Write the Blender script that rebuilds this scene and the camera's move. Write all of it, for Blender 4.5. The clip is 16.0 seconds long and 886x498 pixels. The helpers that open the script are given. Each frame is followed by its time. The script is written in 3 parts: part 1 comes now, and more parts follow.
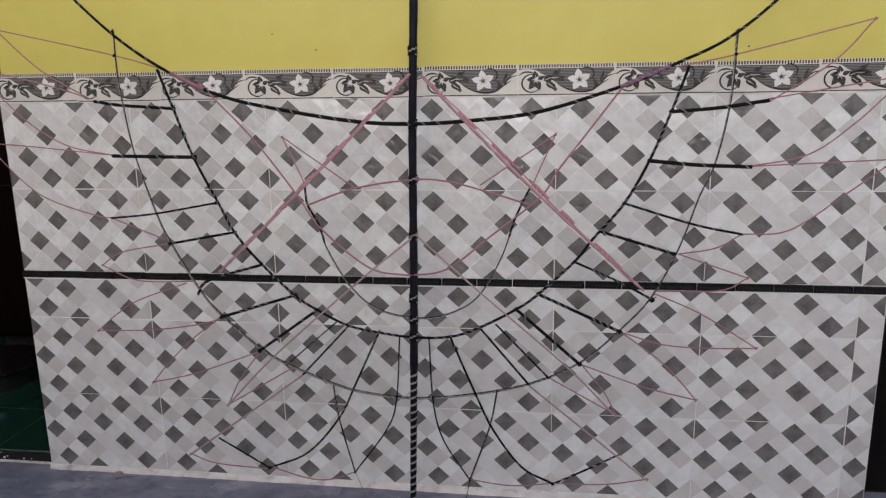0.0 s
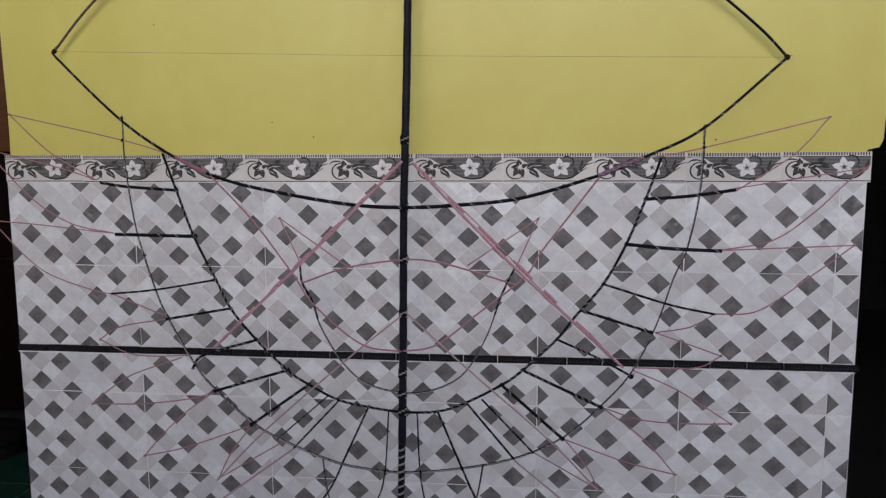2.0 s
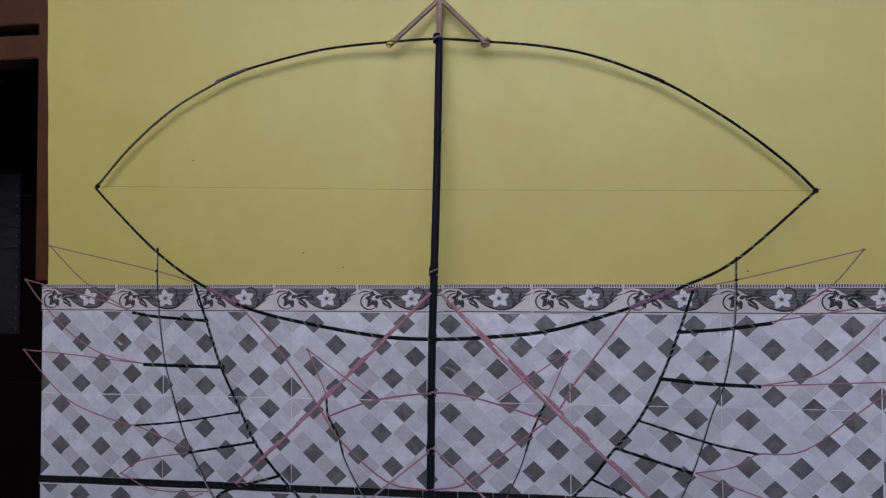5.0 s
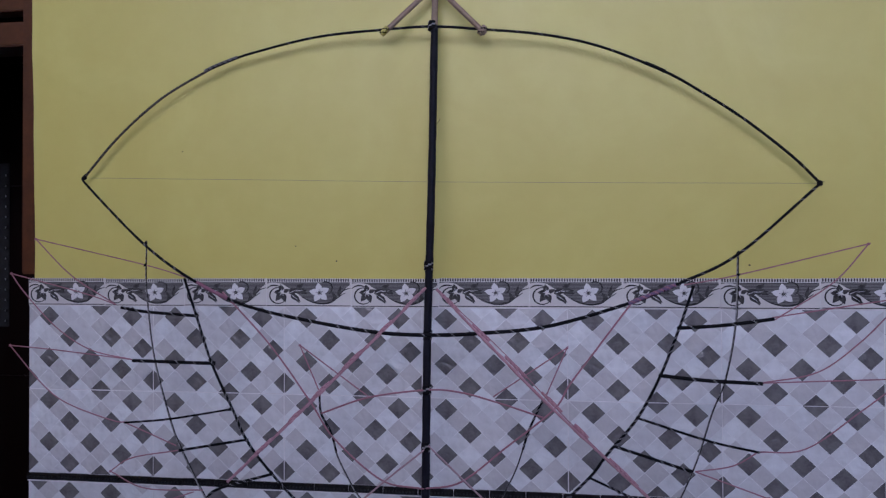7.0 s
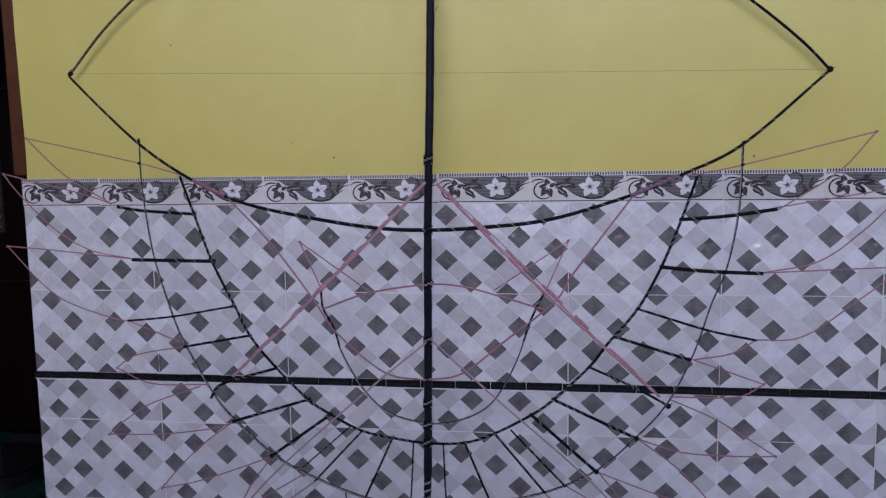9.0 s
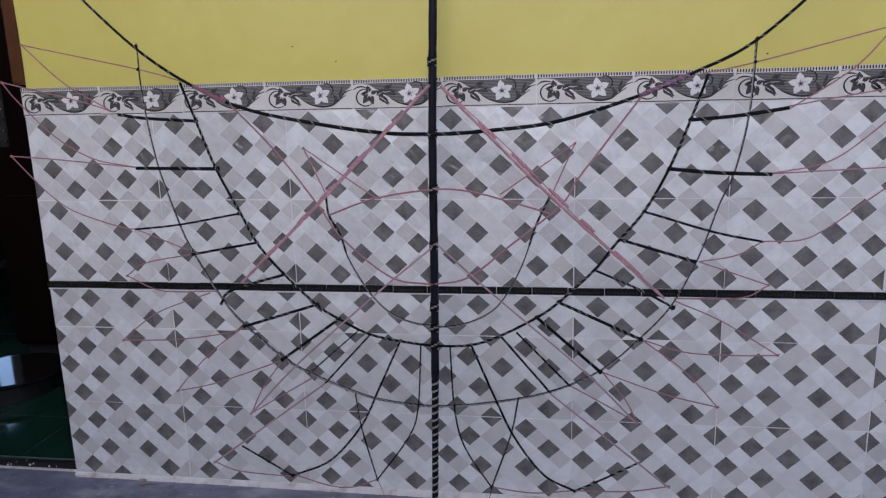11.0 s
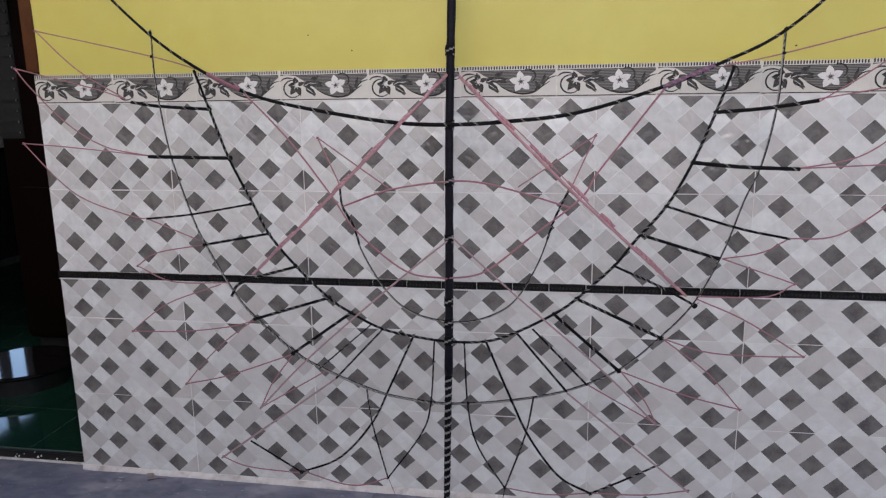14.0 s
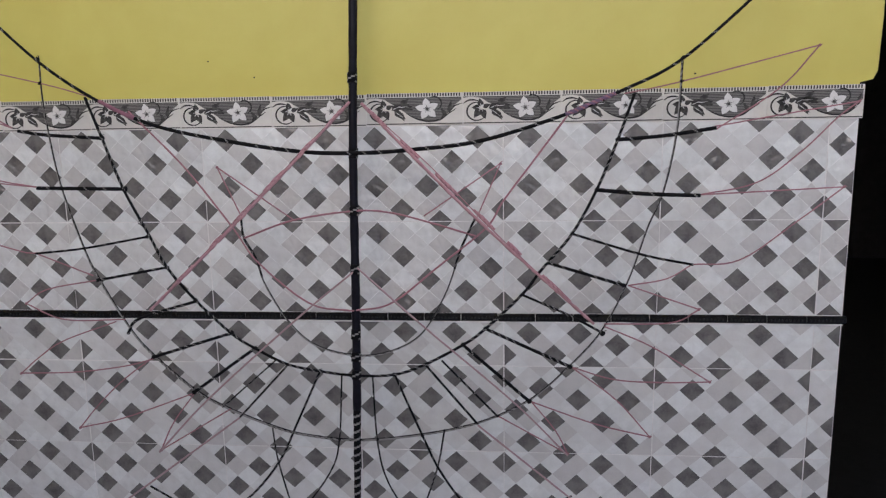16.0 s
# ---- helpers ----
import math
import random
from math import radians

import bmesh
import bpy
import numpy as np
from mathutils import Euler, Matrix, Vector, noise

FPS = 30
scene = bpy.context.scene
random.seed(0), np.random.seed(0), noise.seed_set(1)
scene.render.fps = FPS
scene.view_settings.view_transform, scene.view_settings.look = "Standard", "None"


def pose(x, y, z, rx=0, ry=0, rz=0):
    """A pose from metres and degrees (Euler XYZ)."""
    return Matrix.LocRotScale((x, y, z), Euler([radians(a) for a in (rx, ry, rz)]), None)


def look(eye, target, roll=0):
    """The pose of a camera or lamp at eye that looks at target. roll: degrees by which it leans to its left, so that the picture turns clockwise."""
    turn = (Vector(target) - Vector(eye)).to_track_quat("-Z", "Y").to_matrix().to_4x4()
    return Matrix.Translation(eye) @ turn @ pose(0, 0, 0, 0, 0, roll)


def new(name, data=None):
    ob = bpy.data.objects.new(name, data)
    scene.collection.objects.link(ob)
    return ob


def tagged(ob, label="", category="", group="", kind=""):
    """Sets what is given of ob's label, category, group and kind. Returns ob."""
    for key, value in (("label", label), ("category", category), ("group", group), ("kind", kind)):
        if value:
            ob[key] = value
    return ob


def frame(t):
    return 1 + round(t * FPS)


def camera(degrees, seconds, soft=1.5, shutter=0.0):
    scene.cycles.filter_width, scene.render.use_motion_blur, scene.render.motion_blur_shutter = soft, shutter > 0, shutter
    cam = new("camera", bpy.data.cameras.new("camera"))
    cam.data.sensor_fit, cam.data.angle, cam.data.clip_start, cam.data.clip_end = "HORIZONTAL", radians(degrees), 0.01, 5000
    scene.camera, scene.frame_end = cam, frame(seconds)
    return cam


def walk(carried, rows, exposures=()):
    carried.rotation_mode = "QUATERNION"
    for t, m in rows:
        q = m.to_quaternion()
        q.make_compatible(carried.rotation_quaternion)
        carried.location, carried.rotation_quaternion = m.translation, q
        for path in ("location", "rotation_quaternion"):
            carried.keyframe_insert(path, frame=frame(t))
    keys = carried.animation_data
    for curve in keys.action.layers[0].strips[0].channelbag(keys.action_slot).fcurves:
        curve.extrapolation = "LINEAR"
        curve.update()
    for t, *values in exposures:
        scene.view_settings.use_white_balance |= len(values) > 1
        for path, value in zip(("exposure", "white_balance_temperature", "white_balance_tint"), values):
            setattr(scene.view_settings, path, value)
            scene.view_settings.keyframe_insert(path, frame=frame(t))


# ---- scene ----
cam = camera(61.8, 16.0, soft=1.3)
PATH = [
    (0, (1.559, -2.003, 1.201), (1.299, -0.069, 0.762), -0.9),
    (0.5, (1.557, -2.042, 1.211), (1.266, -0.1, 0.83), -0.9),
    (1, (1.55, -2.081, 1.213), (1.273, -0.127, 0.889), -0.5),
    (1.5, (1.549, -2.096, 1.225), (1.329, -0.13, 0.93), -0.1),
    (2, (1.554, -2.095, 1.234), (1.339, -0.122, 0.987), -0.2),
    (2.5, (1.554, -2.095, 1.235), (1.324, -0.118, 1.033), -0.4),
    (3, (1.551, -2.094, 1.242), (1.302, -0.117, 1.074), -0.5),
    (3.5, (1.545, -2.087, 1.24), (1.282, -0.109, 1.108), -0.2),
    (4, (1.552, -2.084, 1.246), (1.294, -0.102, 1.184), -0.0),
    (4.5, (1.55, -2.089, 1.263), (1.264, -0.109, 1.264), -0.2),
    (5.6, (1.545, -2.065, 1.290), (1.258, -0.083, 1.390), -0.15),
    (6.8, (1.541, -2.04, 1.297), (1.258, -0.06, 1.341), -0.1),
    (7, (1.545, -2.037, 1.297), (1.266, -0.057, 1.324), -0.2),
    (7.5, (1.53, -2.026, 1.288), (1.246, -0.047, 1.251), 0.1),
    (8, (1.525, -2.015, 1.278), (1.255, -0.037, 1.167), -0.4),
    (10.5, (1.543, -2.024, 1.227), (1.263, -0.076, 0.872), -1.5),
    (11, (1.538, -2.016, 1.22), (1.247, -0.084, 0.789), -1.5),
    (11.5, (1.536, -2.006, 1.206), (1.25, -0.093, 0.696), -1.3),
    (12, (1.538, -1.991, 1.183), (1.229, -0.087, 0.654), -1.4),
    (12.5, (1.531, -1.983, 1.181), (1.212, -0.076, 0.669), -1.1),
    (13, (1.527, -1.976, 1.176), (1.197, -0.068, 0.677), -1.0),
    (13.5, (1.528, -1.976, 1.175), (1.208, -0.053, 0.73), -0.7),
    (14, (1.527, -1.98, 1.184), (1.2, -0.052, 0.765), -0.9),
    (14.5, (1.528, -1.993, 1.194), (1.213, -0.053, 0.821), -0.5),
    (15, (1.538, -1.999, 1.191), (1.283, -0.056, 0.793), -0.9),
    (15.5, (1.57, -1.969, 1.183), (1.404, -0.024, 0.748), -1.4),
    (16, (1.616, -1.923, 1.195), (1.435, 0.035, 0.831), -1.0),
]
EXPOSURES = [(0, 0.74, 7000, 12.5), (1.5, 0.58, 6660, 13), (3.5, 0.37, 6130, 19), (4.5, 0.17, 5930, 22), (7, 0.05, 5400, 28), (8, 0.21, 5450, 28), (10.5, 0.53, 5930, 19), (12.5, 0.79, 6420, 14), (14.5, 0.73, 6660, 13.5), (16, 0.62, 6610, 12.5)]
walk(cam, [(t, look(eye, target, roll)) for t, eye, target, roll in PATH], EXPOSURES)

# ---- daylight: bright overcast sky beyond the porch ----
SUN_EL, SUN_AZ = 31.0, -3.0   # height, and degrees from straight in front of the wall towards its right end
world = bpy.data.worlds.new("sky")
scene.world = world
world.use_nodes = True
wn = world.node_tree.nodes
sky = wn.new("ShaderNodeTexSky")
sky.sky_type, sky.sun_disc = "NISHITA", False
sky.sun_elevation, sky.sun_rotation = radians(SUN_EL), radians(180 - SUN_AZ)
sky.dust_density, sky.ozone_density = 1.0, 1.5
world.node_tree.links.new(sky.outputs[0], wn["Background"].inputs[0])
wn["Background"].inputs[1].default_value = 0.375
sun = new("sun", bpy.data.lights.new("sun", "SUN"))
sun.data.energy, sun.data.angle, sun.data.color = 0.6, radians(110), (1.0, 0.85, 0.66)
e, a = radians(SUN_EL), radians(SUN_AZ)
sun.matrix_world = look((0, 0, 0), (-math.cos(e) * math.sin(a), math.cos(e) * math.cos(a), -math.sin(e)))


# ---- materials ----
def material(name, colour, rough=0.5, second=None, scale=8.0, amount=0.5, bump=0.0, bump_scale=60.0, metal=0.0,
             spread=0.0, spec=0.5, bump_depth=0.004, bump_detail=2.0, stain=None, stain_scale=2.0, coat=0.0, distort=0.0, stretch=1.0, coat_rough=0.08):
    """Two-scale noise between two colours, an optional stain, a change from object to object, and relief."""
    m = bpy.data.materials.new(name)
    m.use_nodes = True
    t, n = m.node_tree, m.node_tree.nodes
    b = n["Principled BSDF"]
    b.inputs["Roughness"].default_value, b.inputs["Metallic"].default_value = rough, metal
    b.inputs["Coat Weight"].default_value, b.inputs["Specular IOR Level"].default_value = coat, spec
    co = n.new("ShaderNodeTexCoord").outputs["Object"]
    if stretch != 1.0:   # drawn out along x, and shifted from piece to piece
        mp, rnd = n.new("ShaderNodeMapping"), n.new("ShaderNodeObjectInfo").outputs["Random"]
        shift = n.new("ShaderNodeVectorMath")
        shift.operation = "SCALE"
        shift.inputs[0].default_value = (17.0, 11.0, 5.0)
        t.links.new(rnd, shift.inputs["Scale"])
        mp.inputs["Scale"].default_value = (1 / stretch, 1.0, 1.0)
        t.links.new(co, mp.inputs["Vector"])
        t.links.new(shift.outputs[0], mp.inputs["Location"])
        co = mp.outputs[0]

    def noise_at(s, detail=4.0, dist=0.0):
        x = n.new("ShaderNodeTexNoise")
        x.inputs["Scale"].default_value, x.inputs["Detail"].default_value, x.inputs["Distortion"].default_value = s, detail, dist
        t.links.new(co, x.inputs["Vector"])
        return x.outputs["Fac"]

    def mix(fac, c1, c2):
        x = n.new("ShaderNodeMix")
        x.data_type = "RGBA"
        t.links.new(fac, x.inputs["Factor"])
        for v, k in ((c1, 6), (c2, 7)):
            if isinstance(v, tuple):
                x.inputs[k].default_value = (*v, 1)
            else:
                t.links.new(v, x.inputs[k])
        return x.outputs[2]

    def ramp(fac, lo, hi, top=1.0):
        x = n.new("ShaderNodeMapRange")
        for k, v in enumerate((lo, hi, 0.0, top)):
            x.inputs[k + 1].default_value = v
        t.links.new(fac, x.inputs[0])
        return x.outputs[0]

    second = second or tuple(0.8 * c for c in colour)
    col = mix(ramp(noise_at(scale, dist=distort), 0.35, 0.65, amount), colour, second)
    col = mix(ramp(noise_at(scale * 7), 0.4, 0.7, amount * 0.5), col, second)
    if stain:
        col = mix(ramp(noise_at(stain_scale, 6.0), 0.52, 0.72, 0.8), col, stain)
    if spread:
        info = n.new("ShaderNodeObjectInfo").outputs["Random"]
        hsv = n.new("ShaderNodeHueSaturation")
        t.links.new(ramp(info, 0, 1, 2 * spread), hsv.inputs["Value"])
        add = n.new("ShaderNodeMath")
        add.inputs[1].default_value = 1 - spread
        t.links.new(hsv.inputs["Value"].links[0].from_socket, add.inputs[0])
        t.links.new(add.outputs[0], hsv.inputs["Value"])
        t.links.new(col, hsv.inputs["Color"])
        col = hsv.outputs["Color"]
    t.links.new(col, b.inputs["Base Color"])
    r = n.new("ShaderNodeMapRange")
    r.inputs[3].default_value, r.inputs[4].default_value = rough * 0.8, min(1.0, rough * 1.25)
    t.links.new(noise_at(scale * 3), r.inputs[0])
    t.links.new(r.outputs[0], b.inputs["Roughness"])
    if bump:
        x = n.new("ShaderNodeBump")
        x.inputs["Strength"].default_value, x.inputs["Distance"].default_value = bump, bump_depth
        t.links.new(noise_at(bump_scale, bump_detail, 0.4), x.inputs["Height"])
        t.links.new(x.outputs[0], b.inputs["Coat Normal" if coat else "Normal"])
        b.inputs["Coat Roughness"].default_value = coat_rough
        if coat:   # the body under the glaze waves only faintly
            y = n.new("ShaderNodeBump")
            y.inputs["Strength"].default_value, y.inputs["Distance"].default_value = 0.22, bump_depth
            t.links.new(x.inputs["Height"].links[0].from_socket, y.inputs["Height"])
            t.links.new(y.outputs[0], b.inputs["Normal"])
    return m


GLAZE = dict(rough=0.3, bump=1.0, bump_depth=0.0115, bump_scale=46.0, bump_detail=0.5, spec=0.3, coat=0.75, coat_rough=0.22, spread=0.05, scale=24.0, amount=0.85)
M_TILE_DARK = material("tile_dark", (0.072, 0.069, 0.066), second=(0.170, 0.160, 0.152), **GLAZE)
M_TILE_MID = material("tile_mid", (0.455, 0.446, 0.430), second=(0.520, 0.510, 0.492), **GLAZE)
M_TILE_PALE = material("tile_pale", (0.590, 0.594, 0.580), second=(0.535, 0.532, 0.515), **GLAZE)
M_TILE_LIGHT = material("tile_light", (0.640, 0.655, 0.640), second=(0.545, 0.552, 0.536), **GLAZE)
M_TILE_WHITE = material("tile_white", (0.680, 0.698, 0.684), second=(0.590, 0.600, 0.584), **GLAZE)
M_TILE_EDGE = material("tile_edge", (0.62, 0.60, 0.57), rough=0.7)
M_TILE_RIDGE = material("tile_ridge", (0.78, 0.78, 0.765), rough=0.25, second=(0.55, 0.545, 0.53), scale=30.0, amount=0.9, spec=0.6)
M_GROUT = material("grout", (0.74, 0.73, 0.71), rough=0.85, second=(0.40, 0.38, 0.35), scale=14.0, bump=0.3)
M_MORTAR = material("mortar", (0.66, 0.645, 0.62), rough=0.9, second=(0.45, 0.41, 0.38), scale=18.0, bump=0.8, bump_scale=90.0,
                    stain=(0.32, 0.28, 0.26), stain_scale=25.0)
M_BORDER = material("border_white", (0.62, 0.60, 0.545), rough=0.25, second=(0.53, 0.51, 0.475), spec=0.3, scale=30.0)
M_INK = material("border_ink", (0.018, 0.0175, 0.017), rough=0.3, second=(0.05, 0.049, 0.047), scale=60.0, spec=0.12)
M_LEAF = material("border_leaf", (0.016, 0.0155, 0.015), rough=0.3, second=(0.085, 0.081, 0.077), scale=90.0, amount=0.9, spec=0.15)
M_PETAL = material("border_petal", (0.70, 0.69, 0.67), rough=0.2, second=(0.52, 0.51, 0.50), scale=70.0)
M_BAND = material("band_black", (0.006, 0.006, 0.006), rough=0.16, second=(0.016, 0.016, 0.016), scale=40.0, bump=0.2, bump_scale=120.0, spec=0.28)
M_YELLOW = material("yellow_paint", (0.545, 0.492, 0.128), rough=0.42, second=(0.492, 0.424, 0.098), scale=2.4, amount=0.7, bump=0.10,
                    bump_scale=22.0, bump_detail=4.0, spec=0.4, distort=1.4)
M_FRAME = material("brown_timber", (0.085, 0.028, 0.008), rough=0.45, spec=0.25, second=(0.03, 0.012, 0.005), scale=12.0, bump=0.15)
M_SHADED_TIMBER = material("shaded_timber", (0.0045, 0.0012, 0.0010), rough=0.45, spec=0.1, second=(0.003, 0.001, 0.0008), scale=9.0, bump=0.1)
M_UNLIT_ROOM = material("unlit_room_black", (0.009, 0.008, 0.007), rough=0.8)
M_CEIL = material("sky_cover_white", (0.62, 0.60, 0.56), rough=0.8)
M_FLOOR = material("grey_floor", (0.080, 0.084, 0.132), stretch=1.6, rough=0.36, second=(0.185, 0.192, 0.248), scale=9.0, amount=0.85, bump=0.3, bump_scale=40.0,
                   spread=0.06, stain=(0.29, 0.295, 0.34), stain_scale=13.0, distort=1.2)
M_FLOOR_JOINT = material("floor_joint", (0.26, 0.265, 0.30), rough=0.8)
M_GREEN = material("green_tile", (0.006, 0.034, 0.022), rough=0.06, second=(0.004, 0.020, 0.014), scale=6.0, spread=0.08)
M_GREEN_JOINT = material("green_joint", (0.10, 0.14, 0.12), rough=0.7)
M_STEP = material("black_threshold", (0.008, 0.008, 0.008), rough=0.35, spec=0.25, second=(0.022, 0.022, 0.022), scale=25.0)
M_LACQUER = material("black_lacquer", (0.006, 0.005, 0.005), rough=0.05, second=(0.009, 0.008, 0.008), scale=6.0)
M_GROUND = material("bounce_ground", (0.42, 0.41, 0.39), rough=0.9, second=(0.33, 0.32, 0.30), scale=1.5, bump=0.3)
M_SKY_BLOCK = material("sky_block_grey", (0.22, 0.21, 0.20), rough=0.9, second=(0.17, 0.165, 0.16), scale=2.0, bump=0.3)
M_COOL_BOUNCE = material("cool_bounce_blue", (0.22, 0.37, 0.62), rough=0.7, second=(0.18, 0.31, 0.54), scale=3.0)
M_WARM_BOUNCE = material("warm_bounce_ochre", (0.42, 0.27, 0.12), rough=0.7, second=(0.35, 0.22, 0.095), scale=6.0)
M_TAPE = material("black_cord", (0.004, 0.004, 0.0045), rough=0.7, second=(0.011, 0.011, 0.012), scale=120.0, spec=0.08)
M_TAPE_BLUE = material("black_tape", (0.005, 0.005, 0.008), rough=0.55, second=(0.012, 0.0115, 0.018), scale=40.0, spec=0.12, bump=0.5, bump_scale=70.0)
M_THREAD = material("pale_thread", (0.22, 0.212, 0.205), rough=0.7)
M_GREYROD = material("grey_rod", (0.10, 0.097, 0.093), rough=0.6, second=(0.19, 0.182, 0.175), scale=60.0, spec=0.2)
M_PALEROD = material("pale_grey_rod", (0.27, 0.262, 0.25), rough=0.6, second=(0.15, 0.145, 0.14), scale=60.0, spec=0.2)
M_DULLROD = material("dull_rod", (0.085, 0.075, 0.058), rough=0.6, second=(0.045, 0.040, 0.032), scale=50.0, spec=0.2)
M_BAMBOO = material("bare_bamboo", (0.30, 0.215, 0.15), rough=0.6, spec=0.2, second=(0.20, 0.14, 0.095), scale=40.0, bump=0.2)
M_PINK = material("pink_string", (0.33, 0.155, 0.178), rough=0.9, spec=0.1, second=(0.24, 0.13, 0.145), scale=80.0)
M_PINKTHIN = material("dull_pink_stick", (0.36, 0.255, 0.262), rough=0.9, spec=0.1, second=(0.30, 0.19, 0.205), scale=50.0)
M_PINKROD = material("pink_wrapped_stick", (0.455, 0.265, 0.285), rough=0.95, spec=0.05, bump=0.9, bump_scale=190.0, second=(0.35, 0.195, 0.212), scale=38.0, amount=0.9)
M_DUSKPINK = material("dusky_pink_yarn", (0.25, 0.12, 0.155), rough=0.9, spec=0.1, second=(0.17, 0.08, 0.11), scale=60.0)
M_PURPLE = material("purple_wrap", (0.125, 0.08, 0.135), rough=0.7, second=(0.11, 0.06, 0.13), scale=60.0)
M_STRAW = material("yellow_ribbon", (0.48, 0.42, 0.08), rough=0.6)
M_FLECK = material("pale_paint_fleck", (0.46, 0.47, 0.50), rough=0.7)
M_STEEL = material("dull_steel", (0.5, 0.5, 0.5), rough=0.3, metal=1.0)
M_BEAD = material("band_bead", (0.028, 0.0275, 0.027), rough=0.22, second=(0.012, 0.012, 0.012), scale=90.0)
M_CRUMB = material("brown_mortar", (0.30, 0.25, 0.22), rough=0.95, second=(0.20, 0.16, 0.14), scale=60.0, bump=0.6)
M_RED = material("red_stick", (0.13, 0.045, 0.04), rough=0.6)
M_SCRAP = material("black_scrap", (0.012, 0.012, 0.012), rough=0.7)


# ---- mesh helpers ----
def mesh_of(name, bm, mats, smooth=False):
    me = bpy.data.meshes.new(name)
    bm.normal_update()
    bm.to_mesh(me)
    bm.free()
    for m in (mats if isinstance(mats, (list, tuple)) else [mats]):
        me.materials.append(m)
    if smooth:
        for p in me.polygons:
            p.use_smooth = True
    return me


def part(name, bm, mats, parent, label="", smooth=False):
    ob = new(name, bm if isinstance(bm, bpy.types.Mesh) else mesh_of(name, bm, mats, smooth))
    ob.parent = parent
    return tagged(ob, label) if label else ob


def box(bm, x0, x1, y0, y1, z0, z1, bevel=0.0, mat=0):
    vs = [bm.verts.new((x, y, z)) for x in (x0, x1) for y in (y0, y1) for z in (z0, z1)]
    fs = [bm.faces.new([vs[k] for k in q]) for q in ((0, 1, 3, 2), (4, 6, 7, 5), (0, 4, 5, 1), (2, 3, 7, 6), (0, 2, 6, 4), (1, 5, 7, 3))]
    for f in fs:
        f.material_index = mat
    if bevel:
        es = list({e for f in fs for e in f.edges})
        bmesh.ops.bevel(bm, geom=es, offset=bevel, segments=2, affect="EDGES", material=mat)
    return bm


def boxed(*args, **kw):
    return box(bmesh.new(), *args, **kw)


def spline(pts, step):
    """Catmull-Rom through the points, in even steps of about that length."""
    p = [Vector(q) for q in pts]
    if len(p) == 2:
        dense = [p[0].lerp(p[1], k / 60) for k in range(61)]
    else:
        q = [2 * p[0] - p[1], *p, 2 * p[-1] - p[-2]]
        dense = []
        for k in range(1, len(q) - 2):
            a, b, c, d = q[k - 1:k + 3]
            for j in range(24):
                u = j / 24
                dense.append(0.5 * (2 * b + (c - a) * u + (2 * a - 5 * b + 4 * c - d) * u * u + (3 * b - a - 3 * c + d) * u ** 3))
        dense.append(p[-1])
    run = [0.0]
    for a, b in zip(dense, dense[1:]):
        run.append(run[-1] + (b - a).length)
    count = max(2, int(run[-1] / step))
    out, k = [], 0
    for j in range(count + 1):
        s = run[-1] * j / count
        while k < len(run) - 2 and run[k + 1] < s:
            k += 1
        out.append(dense[k].lerp(dense[k + 1], (s - run[k]) / max(1e-9, run[k + 1] - run[k])))
    return out


def tube(bm, line, r0, r1=None, sides=6, wrap=0, every=0, flat=1.0, uneven=0.0, seed=0, belly=0.0):
    """A rod along a line. wrap: spiral turns of pale thread, one ring in so many; every: stretches of it come and go."""
    rng = random.Random(seed)
    r1 = r0 if r1 is None else r1
    rings = []
    for k, p in enumerate(line):
        d = (line[min(k + 1, len(line) - 1)] - line[max(k - 1, 0)]).normalized()
        u = d.cross(Vector((0, 1, 0))).normalized()
        v = u.cross(d)
        r = (r0 + (r1 - r0) * k / (len(line) - 1)) * (1 + uneven * rng.uniform(-1, 1)) * (1 + belly * math.sin(math.pi * k / (len(line) - 1)) ** 2)
        rings.append([bm.verts.new(p + r * (math.cos(2 * math.pi * s / sides) * u + flat * math.sin(2 * math.pi * s / sides) * v)) for s in range(sides)])
    for k, (a, b) in enumerate(zip(rings, rings[1:])):
        on = wrap and (not every or (k // (2 * every) + seed) % 3 != 0)
        for s in range(sides):
            f = bm.faces.new((a[s], a[(s + 1) % sides], b[(s + 1) % sides], b[s]))
            f.smooth = True
            if on and (k + s) % abs(wrap) < (2 if wrap < 0 else 1):
                f.material_index = 1
    bm.faces.new(rings[0][::-1])
    bm.faces.new(rings[-1])
    return bm


# ---- setting ----
wall = tagged(new("wall_north"), "yellow painted porch wall with patterned grey tile wainscot", "wall", kind="structure")
FACE = 0.006
bm = boxed(0.012, 2.490, FACE, 0.16, 0.0, 3.6)
bmesh.ops.subdivide_edges(bm, edges=[e for e in bm.edges if abs((e.verts[0].co - e.verts[1].co).z) > 1], cuts=40)
for z in (1.249, 1.256, 1.275):   # the plaster stands out past the tiles' end, with a rounded foot
    bmesh.ops.bisect_plane(bm, geom=bm.verts[:] + bm.edges[:] + bm.faces[:], plane_co=(0, 0, z), plane_no=(0, 0, 1))
for v in bm.verts:   # the hand-plastered ends waver a little
    if v.co.x > 2:
        v.co.x += 0.015 + 0.004 * noise.noise((v.co.z * 9, 0, 3)) if v.co.z > 1.27 else (0.004 if v.co.z > 1.253 else -0.026)
    elif v.co.z > 0.1:
        v.co.x += 0.003 * noise.noise((v.co.z * 7, 0, 8)) - 0.018 * max(0.0, v.co.z - 1.35)
part("plaster", bm, M_YELLOW, wall, "uneven yellow paint on plaster")
part("grout_bed", boxed(0.001, 2.4662, 0.0012, FACE - 0.0004, 0.004, 1.242), M_GROUT, wall, "pale grout")
bm = bmesh.new()
rng = random.Random(5)
n_seg = 120
